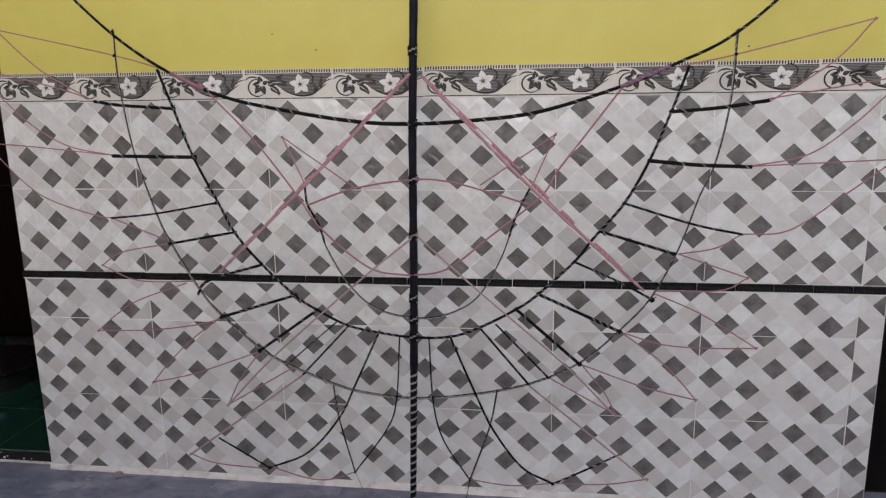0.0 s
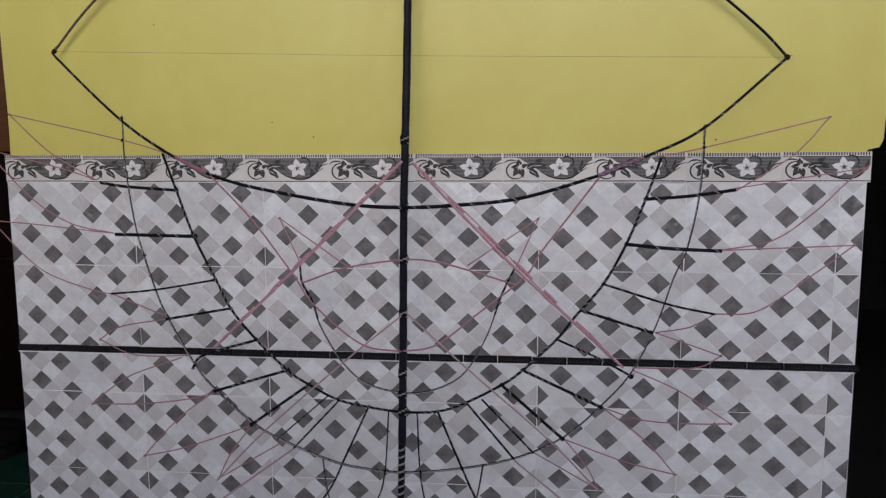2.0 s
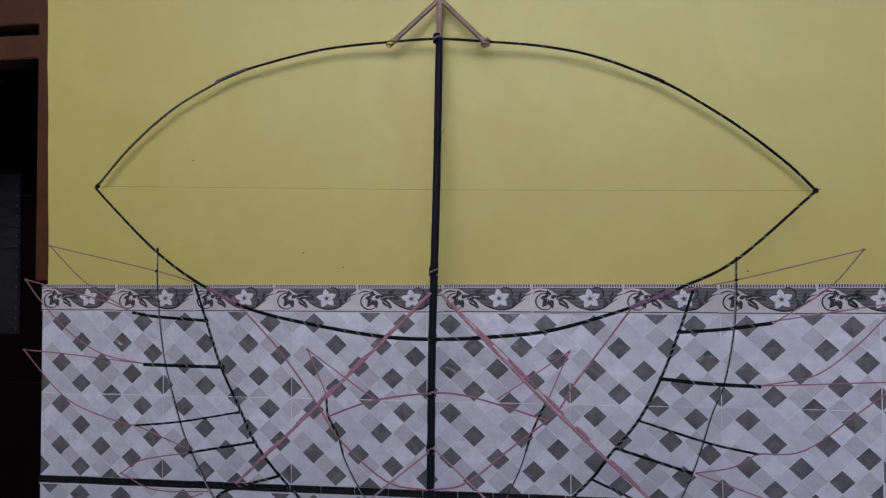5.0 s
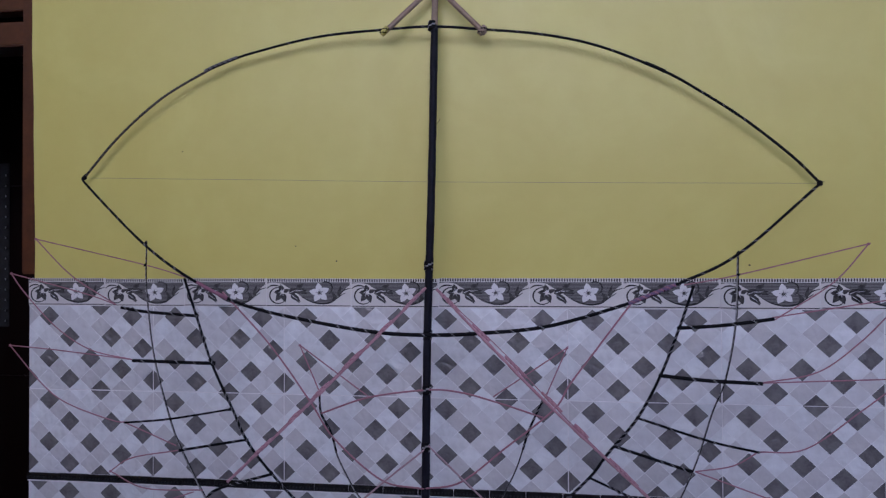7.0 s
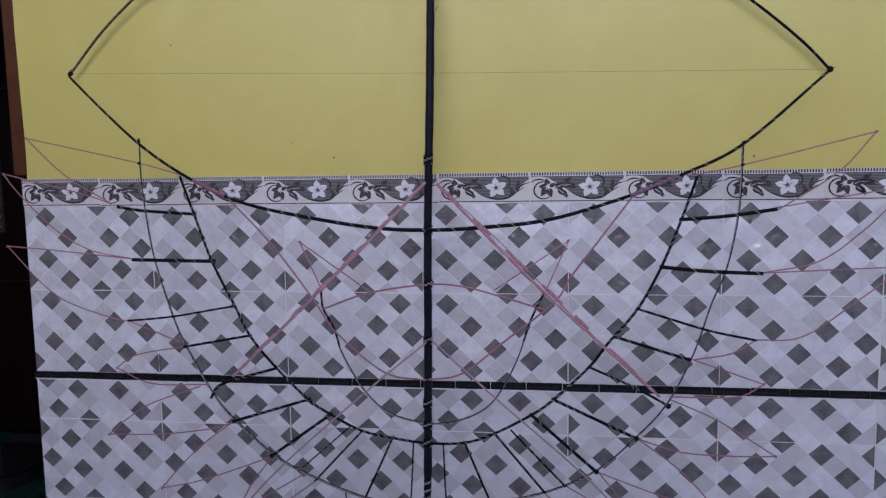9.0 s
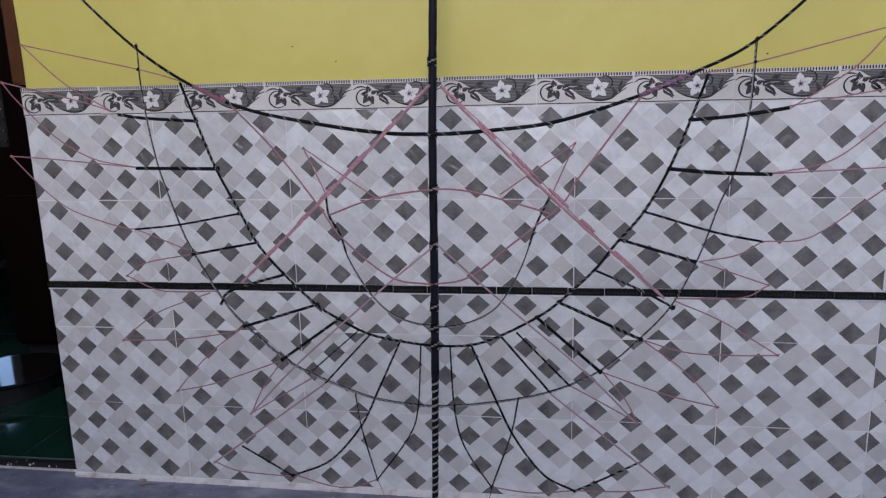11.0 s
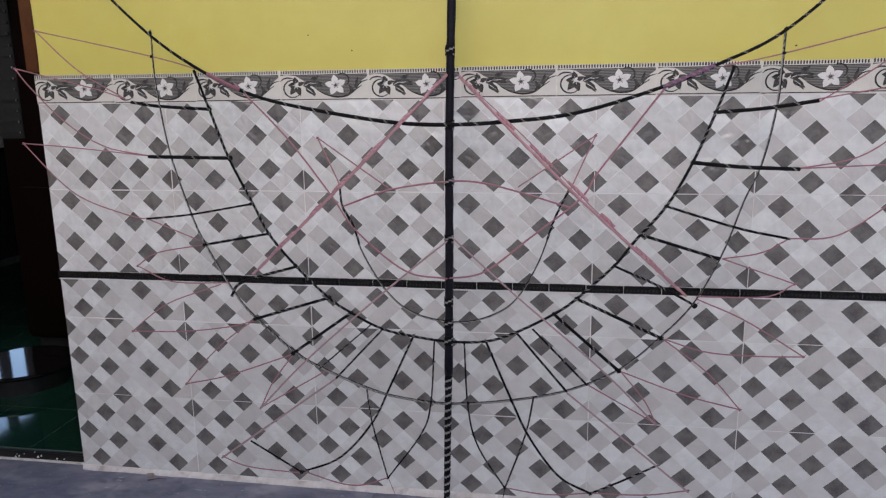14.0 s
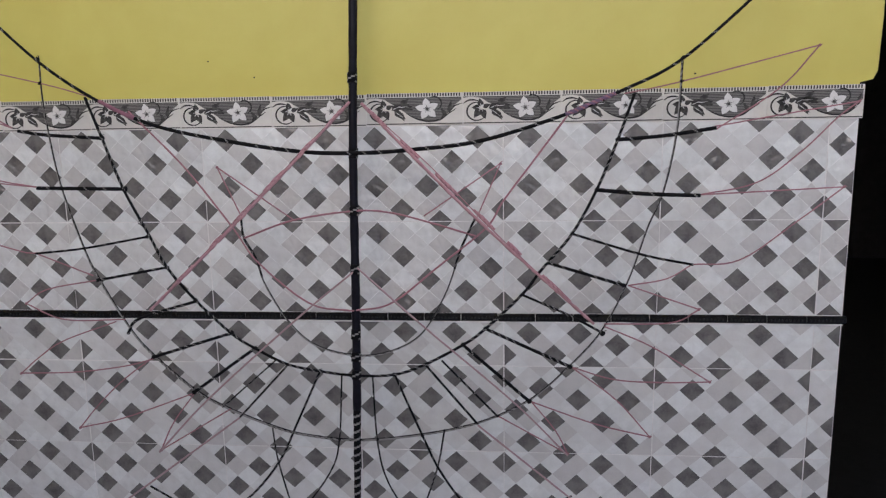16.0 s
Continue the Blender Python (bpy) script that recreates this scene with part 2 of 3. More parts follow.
lo, hi = [], []
for k in range(n_seg + 1):
    x = -0.004 + 2.476 * k / n_seg
    out = 0.006 + 0.021 * k / n_seg + 0.004 * noise.noise((x * 9, 1, 0)) + 0.002 * noise.noise((x * 40, 2, 0))
    top = 0.0135 + 0.002 * k / n_seg + 0.003 * noise.noise((x * 14, 4, 0))
    lo.append([bm.verts.new((x, -out, 0.0)), bm.verts.new((x, -0.6 * out, top * 0.6)), bm.verts.new((x, -0.0012, top)), bm.verts.new((x, 0.003, top))])
for p, q in zip(lo, lo[1:]):
    for j in range(3):
        bm.faces.new((p[j], q[j], q[j + 1], p[j + 1]))
part("mortar_skirt", bm, M_MORTAR, wall, "rough pale mortar along the floor")

west = tagged(new("door_frame"), "brown varnished timber door frame, black below", "door frame", kind="structure")
part("jamb", boxed(-0.034, 0.010, 0.008, 0.13, 1.2555, 2.36, bevel=0.003), M_FRAME, west)
part("jamb_foot", boxed(-0.034, 0.010, 0.070, 0.13, 0.034, 1.255, bevel=0.003), M_SCRAP, west, "black lower jamb")
part("head", boxed(-1.10, -0.035, 0.020, 0.13, 1.955, 2.030, bevel=0.004), M_FRAME, west)
part("transom_board", boxed(-1.10, -0.035, 0.050, 0.11, 2.075, 2.359, bevel=0.003), M_FRAME, west)
part("head", boxed(-1.16, 0.010, 0.014, 0.13, 2.36, 2.42, bevel=0.003), M_FRAME, west)
part("jamb", boxed(-1.16, -1.10, 0.014, 0.13, 0.03, 2.36, bevel=0.003), M_FRAME, west)
east = tagged(new("door_frame"), "timber door frame with its shade put into a near-black colour", "door frame", kind="structure")
part("jamb", boxed(2.47, 2.515, 0.165, 0.22, 0.0, 2.36, bevel=0.003), M_SHADED_TIMBER, east)
part("head", boxed(2.47, 3.70, 0.165, 0.22, 2.36, 2.42, bevel=0.003), M_SHADED_TIMBER, east)
part("jamb", boxed(3.64, 3.70, 0.165, 0.22, 0.0, 2.36, bevel=0.003), M_SHADED_TIMBER, east)

for name, x0, x1, z0 in (("wall_west", -2.6, -1.16, 0.0), ("wall_over_west_door", -1.16, -0.046, 2.42), ("wall_over_east_door", 2.50, 3.70, 2.42), ("wall_east", 3.70, 6.0, 0.0)):
    w = tagged(new(name, mesh_of(name, boxed(x0, x1, 0.02, 0.16, z0, 3.6), M_YELLOW)), "yellow painted plaster wall of the porch", "wall", kind="structure")

# rooms added behind the two doorways, their darkness put into near-black walls and ceiling
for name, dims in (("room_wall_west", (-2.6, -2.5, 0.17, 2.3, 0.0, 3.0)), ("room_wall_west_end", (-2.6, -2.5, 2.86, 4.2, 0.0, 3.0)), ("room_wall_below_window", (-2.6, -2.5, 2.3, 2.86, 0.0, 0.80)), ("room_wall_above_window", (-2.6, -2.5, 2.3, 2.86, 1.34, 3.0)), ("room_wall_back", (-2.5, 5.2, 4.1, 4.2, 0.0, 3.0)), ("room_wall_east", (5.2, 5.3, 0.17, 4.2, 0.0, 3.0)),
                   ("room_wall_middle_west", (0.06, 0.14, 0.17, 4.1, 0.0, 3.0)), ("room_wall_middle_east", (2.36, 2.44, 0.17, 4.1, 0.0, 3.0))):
    tagged(new(name, mesh_of(name, boxed(*dims), M_UNLIT_ROOM)), "added room wall coloured near-black as unlit", "wall", kind="structure")
window = tagged(new("window_1"), "small unglazed timber window in the dark room", "window", kind="structure")
for y0, y1, z0, z1 in ((2.3, 2.33, 0.80, 1.34), (2.83, 2.86, 0.80, 1.34), (2.33, 2.83, 0.80, 0.83), (2.33, 2.83, 1.31, 1.34), (2.57, 2.585, 0.83, 1.31)):
    part("window_frame", boxed(-2.58, -2.49, y0, y1, z0, z1), M_SHADED_TIMBER, window)
tagged(new("room_ceiling", mesh_of("room_ceiling", boxed(-2.6, 5.3, 0.17, 4.2, 3.0, 3.1), M_UNLIT_ROOM)), "added room ceiling coloured near-black as unlit", "ceiling", kind="structure")
tagged(new("ceiling", mesh_of("ceiling", boxed(-4.0, 6.0, -2.35, 0.18, 3.6, 3.7), M_CEIL)), "added unseen pale ceiling that covers the high sky", "ceiling", kind="structure")
tagged(new("wall_opposite", mesh_of("wall_opposite", boxed(-4.1, 9.0, -4.7, -4.55, -0.12, 2.7), M_SKY_BLOCK)), "added unseen grey wall that blocks the low sky", "wall", kind="structure")
tagged(new("wall_side", mesh_of("wall_side", boxed(-1.45, -1.30, -4.55, 0.018, -0.12, 3.6), M_WARM_BOUNCE)), "added unseen ochre wall that bounces warm light from the left", "wall", kind="structure")
tagged(new("wall_side_east", mesh_of("wall_side_east", boxed(3.95, 4.10, -3.2, 0.018, -0.12, 3.6), M_COOL_BOUNCE)), "added unseen blue wall that bounces cool light from the right", "wall", kind="structure")
tagged(new("ground", mesh_of("ground", boxed(-400, 400, -400, 400, -0.35, -0.12), M_GROUND)), "added unseen pale ground that bounces daylight up", "ground", kind="structure")


def floor_pieces(parent, mat, x0, nx, y1, ny, sx, sy, gap, z, thick):
    me = mesh_of("floor_tile", boxed(gap / 2, sx - gap / 2, gap / 2, sy - gap / 2, -thick, 0.0, bevel=min(0.0006, thick / 3)), mat)
    for i in range(nx):
        for j in range(ny):
            ob = part("floor_tile", me, None, parent)
            ob.location = (x0 + i * sx, y1 - (j + 1) * sy, z)


# ---- the wall's tiles ----
TW, TH, LX, LZ = 0.4, 0.25, 12, 8
DARK = {(0, 1), (12, 1), (5, 0), (5, 8), (3, 2), (6, 3), (8, 1), (10, 3), (1, 4), (4, 5), (8, 5), (2, 7), (10, 7)}


MID = {(1, 2), (2, 5), (9, 6), (11, 4), (9, 2), (0, 7), (12, 7), (5, 2), (6, 1), (3, 8), (11, 8), (5, 6), (3, 0)}
PALE = {(4, 7), (7, 2), (8, 7), (1, 6), (6, 5), (11, 2), (7, 4), (2, 1), (9, 0), (4, 3)}


def tone(i, j):
    """The printed shade of the diamond at column i, row j counted from the top."""
    if (i, j) in DARK:
        return 0
    if (i, j) in MID:
        return 1
    if (i, j) in PALE:
        return 2
    return (4, 3, 3, 4, 2, 4, 3)[(i * 5 + j * 3) % 7]


def tile_mesh(name, turned=False, i1=LX, j0=0, j1=LZ, i0=0, ridged=False):
    """A wall tile whose diamonds are faces of their own; turned: laid upside down; cut to i1 columns from i0 on and rows j0..j1."""
    bm, grid = bmesh.new(), {}
    g = 0.0012
    w, h = TW * i1 / LX, TH * (j1 - j0) / LZ
    for i in range(i1 + 1):
        for j in range(j0, j1 + 1):
            grid[i, j] = bm.verts.new((min(max(TW * i / LX, g), w - g), 0.0, min(max(h - TH * (j - j0) / LZ, g), h - g)))
    for i in range(i1):
        for j in range(j0, j1):
            for corner in ((i, j), (i + 1, j), (i + 1, j + 1), (i, j + 1)):
                if sum(corner) % 2:
                    opposite = (2 * i + 1 - corner[0], 2 * j + 1 - corner[1])
                    others = [c for c in ((i, j), (i, j + 1), (i + 1, j + 1), (i + 1, j)) if c != opposite]
                    f = bm.faces.new([grid[c] for c in others])
                    f.material_index = tone(LX - i0 - corner[0], LZ - corner[1]) if turned else tone(i0 + corner[0], corner[1])
    if ridged:   # a fine raised line along each edge of a diamond
        for i in range(i1):
            for j in range(j0, j1):
                a, b = ((i, j), (i + 1, j + 1)) if (i + j) % 2 == 0 else ((i + 1, j), (i, j + 1))
                a, b = grid[a].co, grid[b].co
                side = Vector((b.z - a.z, 0.0, a.x - b.x)).normalized() * 0.0007
                ends = [bm.verts.new(c) for c in (a - side, b - side, b + side, a + side)]
                top = [bm.verts.new(c + Vector((0, -0.0006, 0))) for c in (a, b)]
                for q in ((ends[0], ends[1], top[1], top[0]), (top[0], top[1], ends[2], ends[3])):
                    f = bm.faces.new(q)
                    f.normal_update()
                    if f.normal.y > 0:
                        f.normal_flip()
                    f.material_index = 6
    s = 0.0009
    front = [bm.verts.new(c) for c in ((g, 0, g), (w - g, 0, g), (w - g, 0, h - g), (g, 0, h - g))]
    back = [bm.verts.new(c) for c in ((s, 0.004, s), (w - s, 0.004, s), (w - s, 0.004, h - s), (s, 0.004, h - s))]
    for k in range(4):
        f = bm.faces.new((front[k], back[k], back[(k + 1) % 4], front[(k + 1) % 4]))
        f.material_index = 5
    bmesh.ops.recalc_face_normals(bm, faces=[f for f in bm.faces if f.material_index == 5])
    return mesh_of(name, bm, [M_TILE_DARK, M_TILE_MID, M_TILE_PALE, M_TILE_LIGHT, M_TILE_WHITE, M_TILE_EDGE, M_TILE_RIDGE])


rng = random.Random(11)
# the rows from the floor up: height, first and last printed row, which of the six are laid upside down, and the cut end piece: turned, first column
ROWS = ((0.015, 0, 8, (), (False, 0)), (0.265, 0, 8, (), (True, 4)), (0.515, 4, 8, (1, 2, 4), (True, 0)), (0.662, 0, 8, range(6), (False, 4)), (0.912, 0, 8, range(6), (False, 2)))
for z, j0, j1, turned, (end_turned, end_column) in ROWS:
    made = [tile_mesh("wall_tile", up, LX, j0, j1, 0, z > 0.6) for up in (False, True)]
    end = tile_mesh("wall_tile", end_turned, 2, j0, j1, end_column, z > 0.6)
    for k in range(7):
        ob = part("wall_tile", end if k == 6 else made[k in turned], None, wall)
        ob.location = (TW * k - 0.0015 + rng.uniform(-0.0006, 0.0006), rng.uniform(-0.0004, 0.0003), z + rng.uniform(-0.0006, 0.0006))

# black moulded band between the two fields of tile
bm = bmesh.new()
prof = [(0.0, 0.0), (-0.005, 0.001), (-0.0085, 0.005), (-0.0095, 0.011), (-0.0085, 0.017), (-0.005, 0.021), (0.0, 0.022)]
va = [[bm.verts.new((x, y + 0.002, z)) for y, z in prof] for x in (0.0008, 0.0992)]
for j in range(len(prof) - 1):
    bm.faces.new((va[0][j], va[1][j], va[1][j + 1], va[0][j + 1]))
for q in va:
    bm.faces.new(q)
for k in range(9):
    box(bm, 0.006 + 0.0098 * k, 0.0128 + 0.0098 * k, -0.0112, -0.006, 0.0070, 0.0150, bevel=0.0016, mat=1)
bmesh.ops.recalc_face_normals(bm, faces=bm.faces[:])
band = mesh_of("band_tile", bm, [M_BAND, M_BEAD])
for k in range(25):
    ob = part("band_tile", band, None, wall)
    ob.location = (-0.004 + 0.0992 * k, rng.uniform(-0.0003, 0.0003), 0.640 + 0.0006 * rng.uniform(-1, 1))
    ob.scale.x = 0.990
part("band_grout", boxed(-0.003, 2.468, -0.0020, 0.0005, 0.6460, 0.6560), M_GROUT, wall, "pale grout between the band's pieces")

bm = bmesh.new()
for k in range(60):   # a broken line of white grout under the band
    x0 = 0.0412 * k - 0.004
    if noise.noise((k * 0.37, 5, 0)) > -0.25:
        box(bm, x0, x0 + 0.0405, -0.0022 - 0.001 * noise.noise((k * 0.9, 7, 0)), 0.001, 0.6365, 0.6402 + 0.0008 * noise.noise((k * 1.3, 9, 0)))
part("grout_line", bm, M_GROUT, wall, "broken line of white grout")

# flowered border, a strip of 25 cm pieces
BW, BH = 0.25, 0.0895


def flat_shape(bm, pts, y, mat=0):
    f = bm.faces.new([bm.verts.new((x, y, z)) for x, z in pts])
    f.material_index = mat
    if f.normal.y > 0 or f.calc_area() == 0:
        f.normal_flip()
    f.normal_update()
    if f.normal.y > 0:
        f.normal_flip()


def petal(bm, cx, cz, ang, length, width, y, start=0.0, pointed=0.6):
    pts = []
    for k in range(7):
        u = k / 6
        pts.append((start + (length - start) * u, width * math.sin(math.pi * u ** pointed)))
    outline = pts + [(a, -b) for a, b in pts[-2:0:-1]]
    c, s = math.cos(radians(ang)), math.sin(radians(ang))
    flat_shape(bm, [(cx + a * c - b * s, cz + a * s + b * c) for a, b in outline], y)


def ribbon(bm, pts, width, y, taper=0.35):
    line = spline([(x, y, z) for x, z in pts], 0.003)
    left, right = [], []
    for k, p in enumerate(line):
        d = (line[min(k + 1, len(line) - 1)] - line[max(0, k - 1)]).normalized()
        w = width * (taper + (1 - taper) * math.sin(math.pi * k / (len(line) - 1)))
        left.append(bm.verts.new((p.x - d.z * w, y, p.z + d.x * w)))
        right.append(bm.verts.new((p.x + d.z * w, y, p.z - d.x * w)))
    for k in range(len(line) - 1):
        bm.faces.new((left[k], right[k], right[k + 1], left[k + 1]))
    return bm


def arc(cx, cz, r, a0, a1, n=9):
    return [(cx + r * math.cos(radians(a0 + (a1 - a0) * k / (n - 1))), cz + r * math.sin(radians(a0 + (a1 - a0) * k / (n - 1)))) for k in range(n)]


def stripes_material():
    m = material("border_stripes", (0.12, 0.118, 0.115), rough=0.22)
    t, n = m.node_tree, m.node_tree.nodes
    w = n.new("ShaderNodeTexWave")
    w.bands_direction = "Z"
    w.inputs["Scale"].default_value, w.inputs["Distortion"].default_value = 75.0, 0.6
    t.links.new(n["Texture Coordinate"].outputs["Object"], w.inputs["Vector"])
    mixer = n.new("ShaderNodeMix")
    mixer.data_type = "RGBA"
    mixer.inputs[6].default_value, mixer.inputs[7].default_value = (0.035, 0.034, 0.033, 1), (0.235, 0.228, 0.215, 1)
    t.links.new(w.outputs["Fac"], mixer.inputs["Factor"])
    t.links.new(mixer.outputs[2], n["Principled BSDF"].inputs["Base Color"])
    return m


M_STRIPES = stripes_material()


def border_meshes(width):
    """Base, and the printed layers, of a border piece of that width."""
    out = []
    out.append(("base", boxed(0.0008, width - 0.0008, 0.0, 0.005, 0.0, BH, bevel=0.0006), M_BORDER))
    keep = lambda x: x < width - 0.002
    L1, L2, L3, L4 = -0.0006, -0.0011, -0.0016, -0.0021
    # striped field above a wavy edge
    edge = [(0.001, 0.074), (0.02, 0.076), (0.045, 0.073), (0.062, 0.062), (0.082, 0.050), (0.10, 0.036), (0.12, 0.022), (0.15, 0.012), (0.18, 0.012), (0.20, 0.022), (0.215, 0.038), (0.23, 0.056), (0.249, 0.072)]
    bm, prev = bmesh.new(), None
    for p in spline([(x, 0, z) for x, z in edge], 0.004):
        if not keep(p.x):
            break
        cur = (bm.verts.new((p.x, L1, p.z)), bm.verts.new((p.x, L1, 0.0775)))
        if prev:
            bm.faces.new((prev[0], cur[0], cur[1], prev[1]))
        prev = cur
    out.append(("striped_field", bm, M_STRIPES))
    bm = bmesh.new()
    for k in range(36):
        x = 0.003 + 0.00695 * k
        if keep(x + 0.004):
            flat_shape(bm, [(x, 0.0795), (x + 0.0037, 0.0795), (x + 0.0037, 0.0885), (x, 0.0885)], L1)
    flat_shape(bm, [(0.001, 0.0030), (width - 0.002, 0.0030), (width - 0.002, 0.0056), (0.001, 0.0056)], L1)
    out.append(("ticks", bm, M_INK))
    bm = bmesh.new()
    ribbon(bm, arc(0.035, 0.036, 0.025, 60, 320, 14), 0.0021, L2, 0.5)
    ribbon(bm, [(0.001, 0.058), (0.012, 0.066), (0.026, 0.068), (0.042, 0.064)], 0.0022, L2)
    if width > 0.2:
        vine = [(0.105, 0.032), (0.13, 0.018), (0.16, 0.011), (0.19, 0.015), (0.212, 0.031), (0.232, 0.045), (0.249, 0.050)]
        ribbon(bm, [p for p in vine if keep(p[0])], 0.0025, L2)
        ribbon(bm, arc(0.176, 0.060, 0.019, 120, -60, 9), 0.0019, L2, 0.5)
        if keep(0.24):
            ribbon(bm, [(0.213, 0.032), (0.228, 0.052), (0.249, 0.060)], 0.0018, L2)
    out.append(("scroll", bm, M_INK))
    bm = bmesh.new()
    for ang, ln, wd in ((100, 0.026, 0.0090), (178, 0.025, 0.0092), (235, 0.034, 0.0105), (288, 0.033, 0.0098), (22, 0.026, 0.0070)):
        petal(bm, 0.047, 0.046, ang, ln, 0.92 * wd, L3, 0.004)
    for x, z, ang, ln, wd in ((0.066, 0.043, 25, 0.038, 0.0075), (0.082, 0.050, 5, 0.038, 0.0068), (0.090, 0.056, 42, 0.026, 0.0062), (0.073, 0.040, -38, 0.036, 0.0070), (0.086, 0.036, -62, 0.026, 0.0055), (0.10, 0.052, -25, 0.024, 0.005)):
        petal(bm, x, z, ang, 1.05 * ln, 1.25 * wd, L3)
    if width > 0.2:
        for x, z, ang, ln, wd in ((0.213, 0.034, 78, 0.036, 0.005), (0.206, 0.026, 120, 0.026, 0.005), (0.196, 0.018, 60, 0.022, 0.004), (0.225, 0.044, 30, 0.024, 0.004)):
            if keep(x + ln * max(0.0, math.cos(radians(ang))) + 0.004):
                petal(bm, x, z, ang, ln, wd, L3)
    out.append(("leaves", bm, M_LEAF))
    bm = bmesh.new()
    if width > 0.2:
        for k in range(5):
            petal(bm, 0.158, 0.045, 98 + 72 * k, 0.031, 0.0096, L4, 0.0015, 0.9)
    for ang in (100, 178, 235, 288):   # pale veins in the dark leaves
        petal(bm, 0.047, 0.046, ang, 0.013, 0.0008, L4, 0.004)
    petal(bm, 0.047, 0.046, 60, 0.012, 0.003, L4)
    for x, z, ang in ((0.068, 0.044, 25), (0.084, 0.050, 5), (0.075, 0.038, -38)):
        petal(bm, x, z, ang, 0.026, 0.0009, L4)
    out.append(("flower", bm, M_PETAL))
    if width > 0.2:
        bm = bmesh.new()
        for k in range(5):
            petal(bm, 0.158, 0.045, 98 + 72 * k, 0.013, 0.0009, L4 - 0.0005)
            petal(bm, 0.158, 0.045, 62 + 72 * k, 0.008, 0.0012, L4 - 0.0005)
        out.append(("stamens", bm, M_LEAF))
    return [(n, mesh_of(n, b, m)) for n, b, m in out]


whole, end_piece = border_meshes(BW), border_meshes(0.229)
for k in range(10):
    kit = end_piece if k == 9 else whole
    base = part("border_tile", kit[0][1], None, wall)
    base.location = (-0.004 + BW * k, 0.0008 * rng.uniform(-1, 0.3) - 0.001, 1.1618 + 0.0012 * rng.uniform(-1, 1))
    base.scale.z = 0.91
    for n, me in kit[1:]:
        part(n, me, None, base)

# specks on the yellow paint
for x, z, sz in ((0.485, 1.615, 0.0018), (0.83, 1.335, 0.0018), (2.072, 1.278, 0.0022), (0.951, 1.292, 0.0020)):
    bm = bmesh.new()
    bmesh.ops.create_icosphere(bm, subdivisions=1, radius=sz)
    for v in bm.verts:
        v.co.y *= 0.3
        v.co.x *= 1.5
    ob = part("speck", bm, M_SCRAP, wall)
    ob.location = (x, FACE, z)

# ---- floors ----
floor = tagged(new("floor"), "dusty blue-grey tiled porch floor", "floor", kind="structure")
part("floor_bed", boxed(-2.6, 6.0, -3.2, 4.1, -0.12, -0.0004), M_FLOOR_JOINT, floor, "pale joints")
floor_pieces(floor, M_FLOOR, -1.43, 14, 0.115, 8, 0.4, 0.4, 0.0006, 0.0, 0.0009)
ob = part("floor_rest", boxed(-4.0, 6.0, -3.2, -3.087, -0.05, -0.0005), M_FLOOR, floor)
tagged(new("floor_inside_east", mesh_of("floor_inside_east", boxed(2.44, 5.2, 0.117, 4.1, -0.0005, 0.006, bevel=0.002), M_STEP)), "near-black sheet standing in for the unlit floor inside the other doorway", "floor", kind="structure")
step = tagged(new("threshold"), "chipped black tiled threshold of the doorway", "threshold", kind="structure")
part("edge", boxed(-1.16, -0.008, 0.030, 0.044, 0.0005, 0.031, bevel=0.003), M_STEP, step)
part("mortar_edge", boxed(-1.16, -0.010, 0.018, 0.0298, 0.0003, 0.005, bevel=0.002), M_MORTAR, step, "pale mortar at the threshold's foot")
rng = random.Random(31)
for k in range(9):
    bm = bmesh.new()
    bmesh.ops.create_icosphere(bm, subdivisions=1, radius=rng.uniform(0.0016, 0.0042))
    for v in bm.verts:
        v.co *= 1 + 0.5 * noise.noise(v.co * 400 + Vector((k, 0, 0)))
    ob = part("chip", bm, M_MORTAR, step, "pale chip of mortar")
    ob.location = (rng.uniform(-0.30, -0.03), 0.0295, rng.uniform(0.008, 0.030))
inner = tagged(new("floor_inside"), "glossy dark green tiled floor inside the doorway", "floor", kind="structure")
part("floor_bed", boxed(-2.5, 0.05, 0.045, 4.1, 0.0005, 0.0314), M_GREEN_JOINT, inner, "pale joints")
floor_pieces(inner, M_GREEN, -2.335, 8, 3.046, 10, 0.3, 0.3, 0.0015, 0.032, 0.0004)


# ---- the kite frame leaning on the wall ----
kite = tagged(new("kite_frame"), "large unfinished bamboo kite frame bound in black cord with pink strings", "kite")


def on_kite(x, z, lift=0.0):
    """The frame's plane: its foot stands 27 cm from the wall, its head almost touches it."""
    return (x, -0.270 + 0.118 * z - lift, z)


def sprung(x, z, lift=0.0):
    """The upper bow springs back: its tips almost touch the wall."""
    p, eye = Vector(on_kite(x, z, lift)), Vector((1.545, -2.05, 1.26))
    u = min(1.0, abs(x - 1.24) / 0.95) ** 0.8
    y = p.y + (-0.018 - p.y) * u
    return tuple(eye + (p - eye) * ((y - eye.y) / (p.y - eye.y)))


count = [0]


def rod(name, pts, radius, mats=(None, None), wrap=0, every=0, lift=0.0, end=None, label="", step=0.0038, sides=8, uneven=0.06, flat=1.0, belly=0.0, place=on_kite):
    count[0] += 1
    line = spline([place(x, z, lift) for x, z in pts], step)
    bm = tube(bmesh.new(), line, radius, end, sides, wrap, every, flat, uneven, count[0], belly)
    return part(name, bm, list(mats), kite, label)


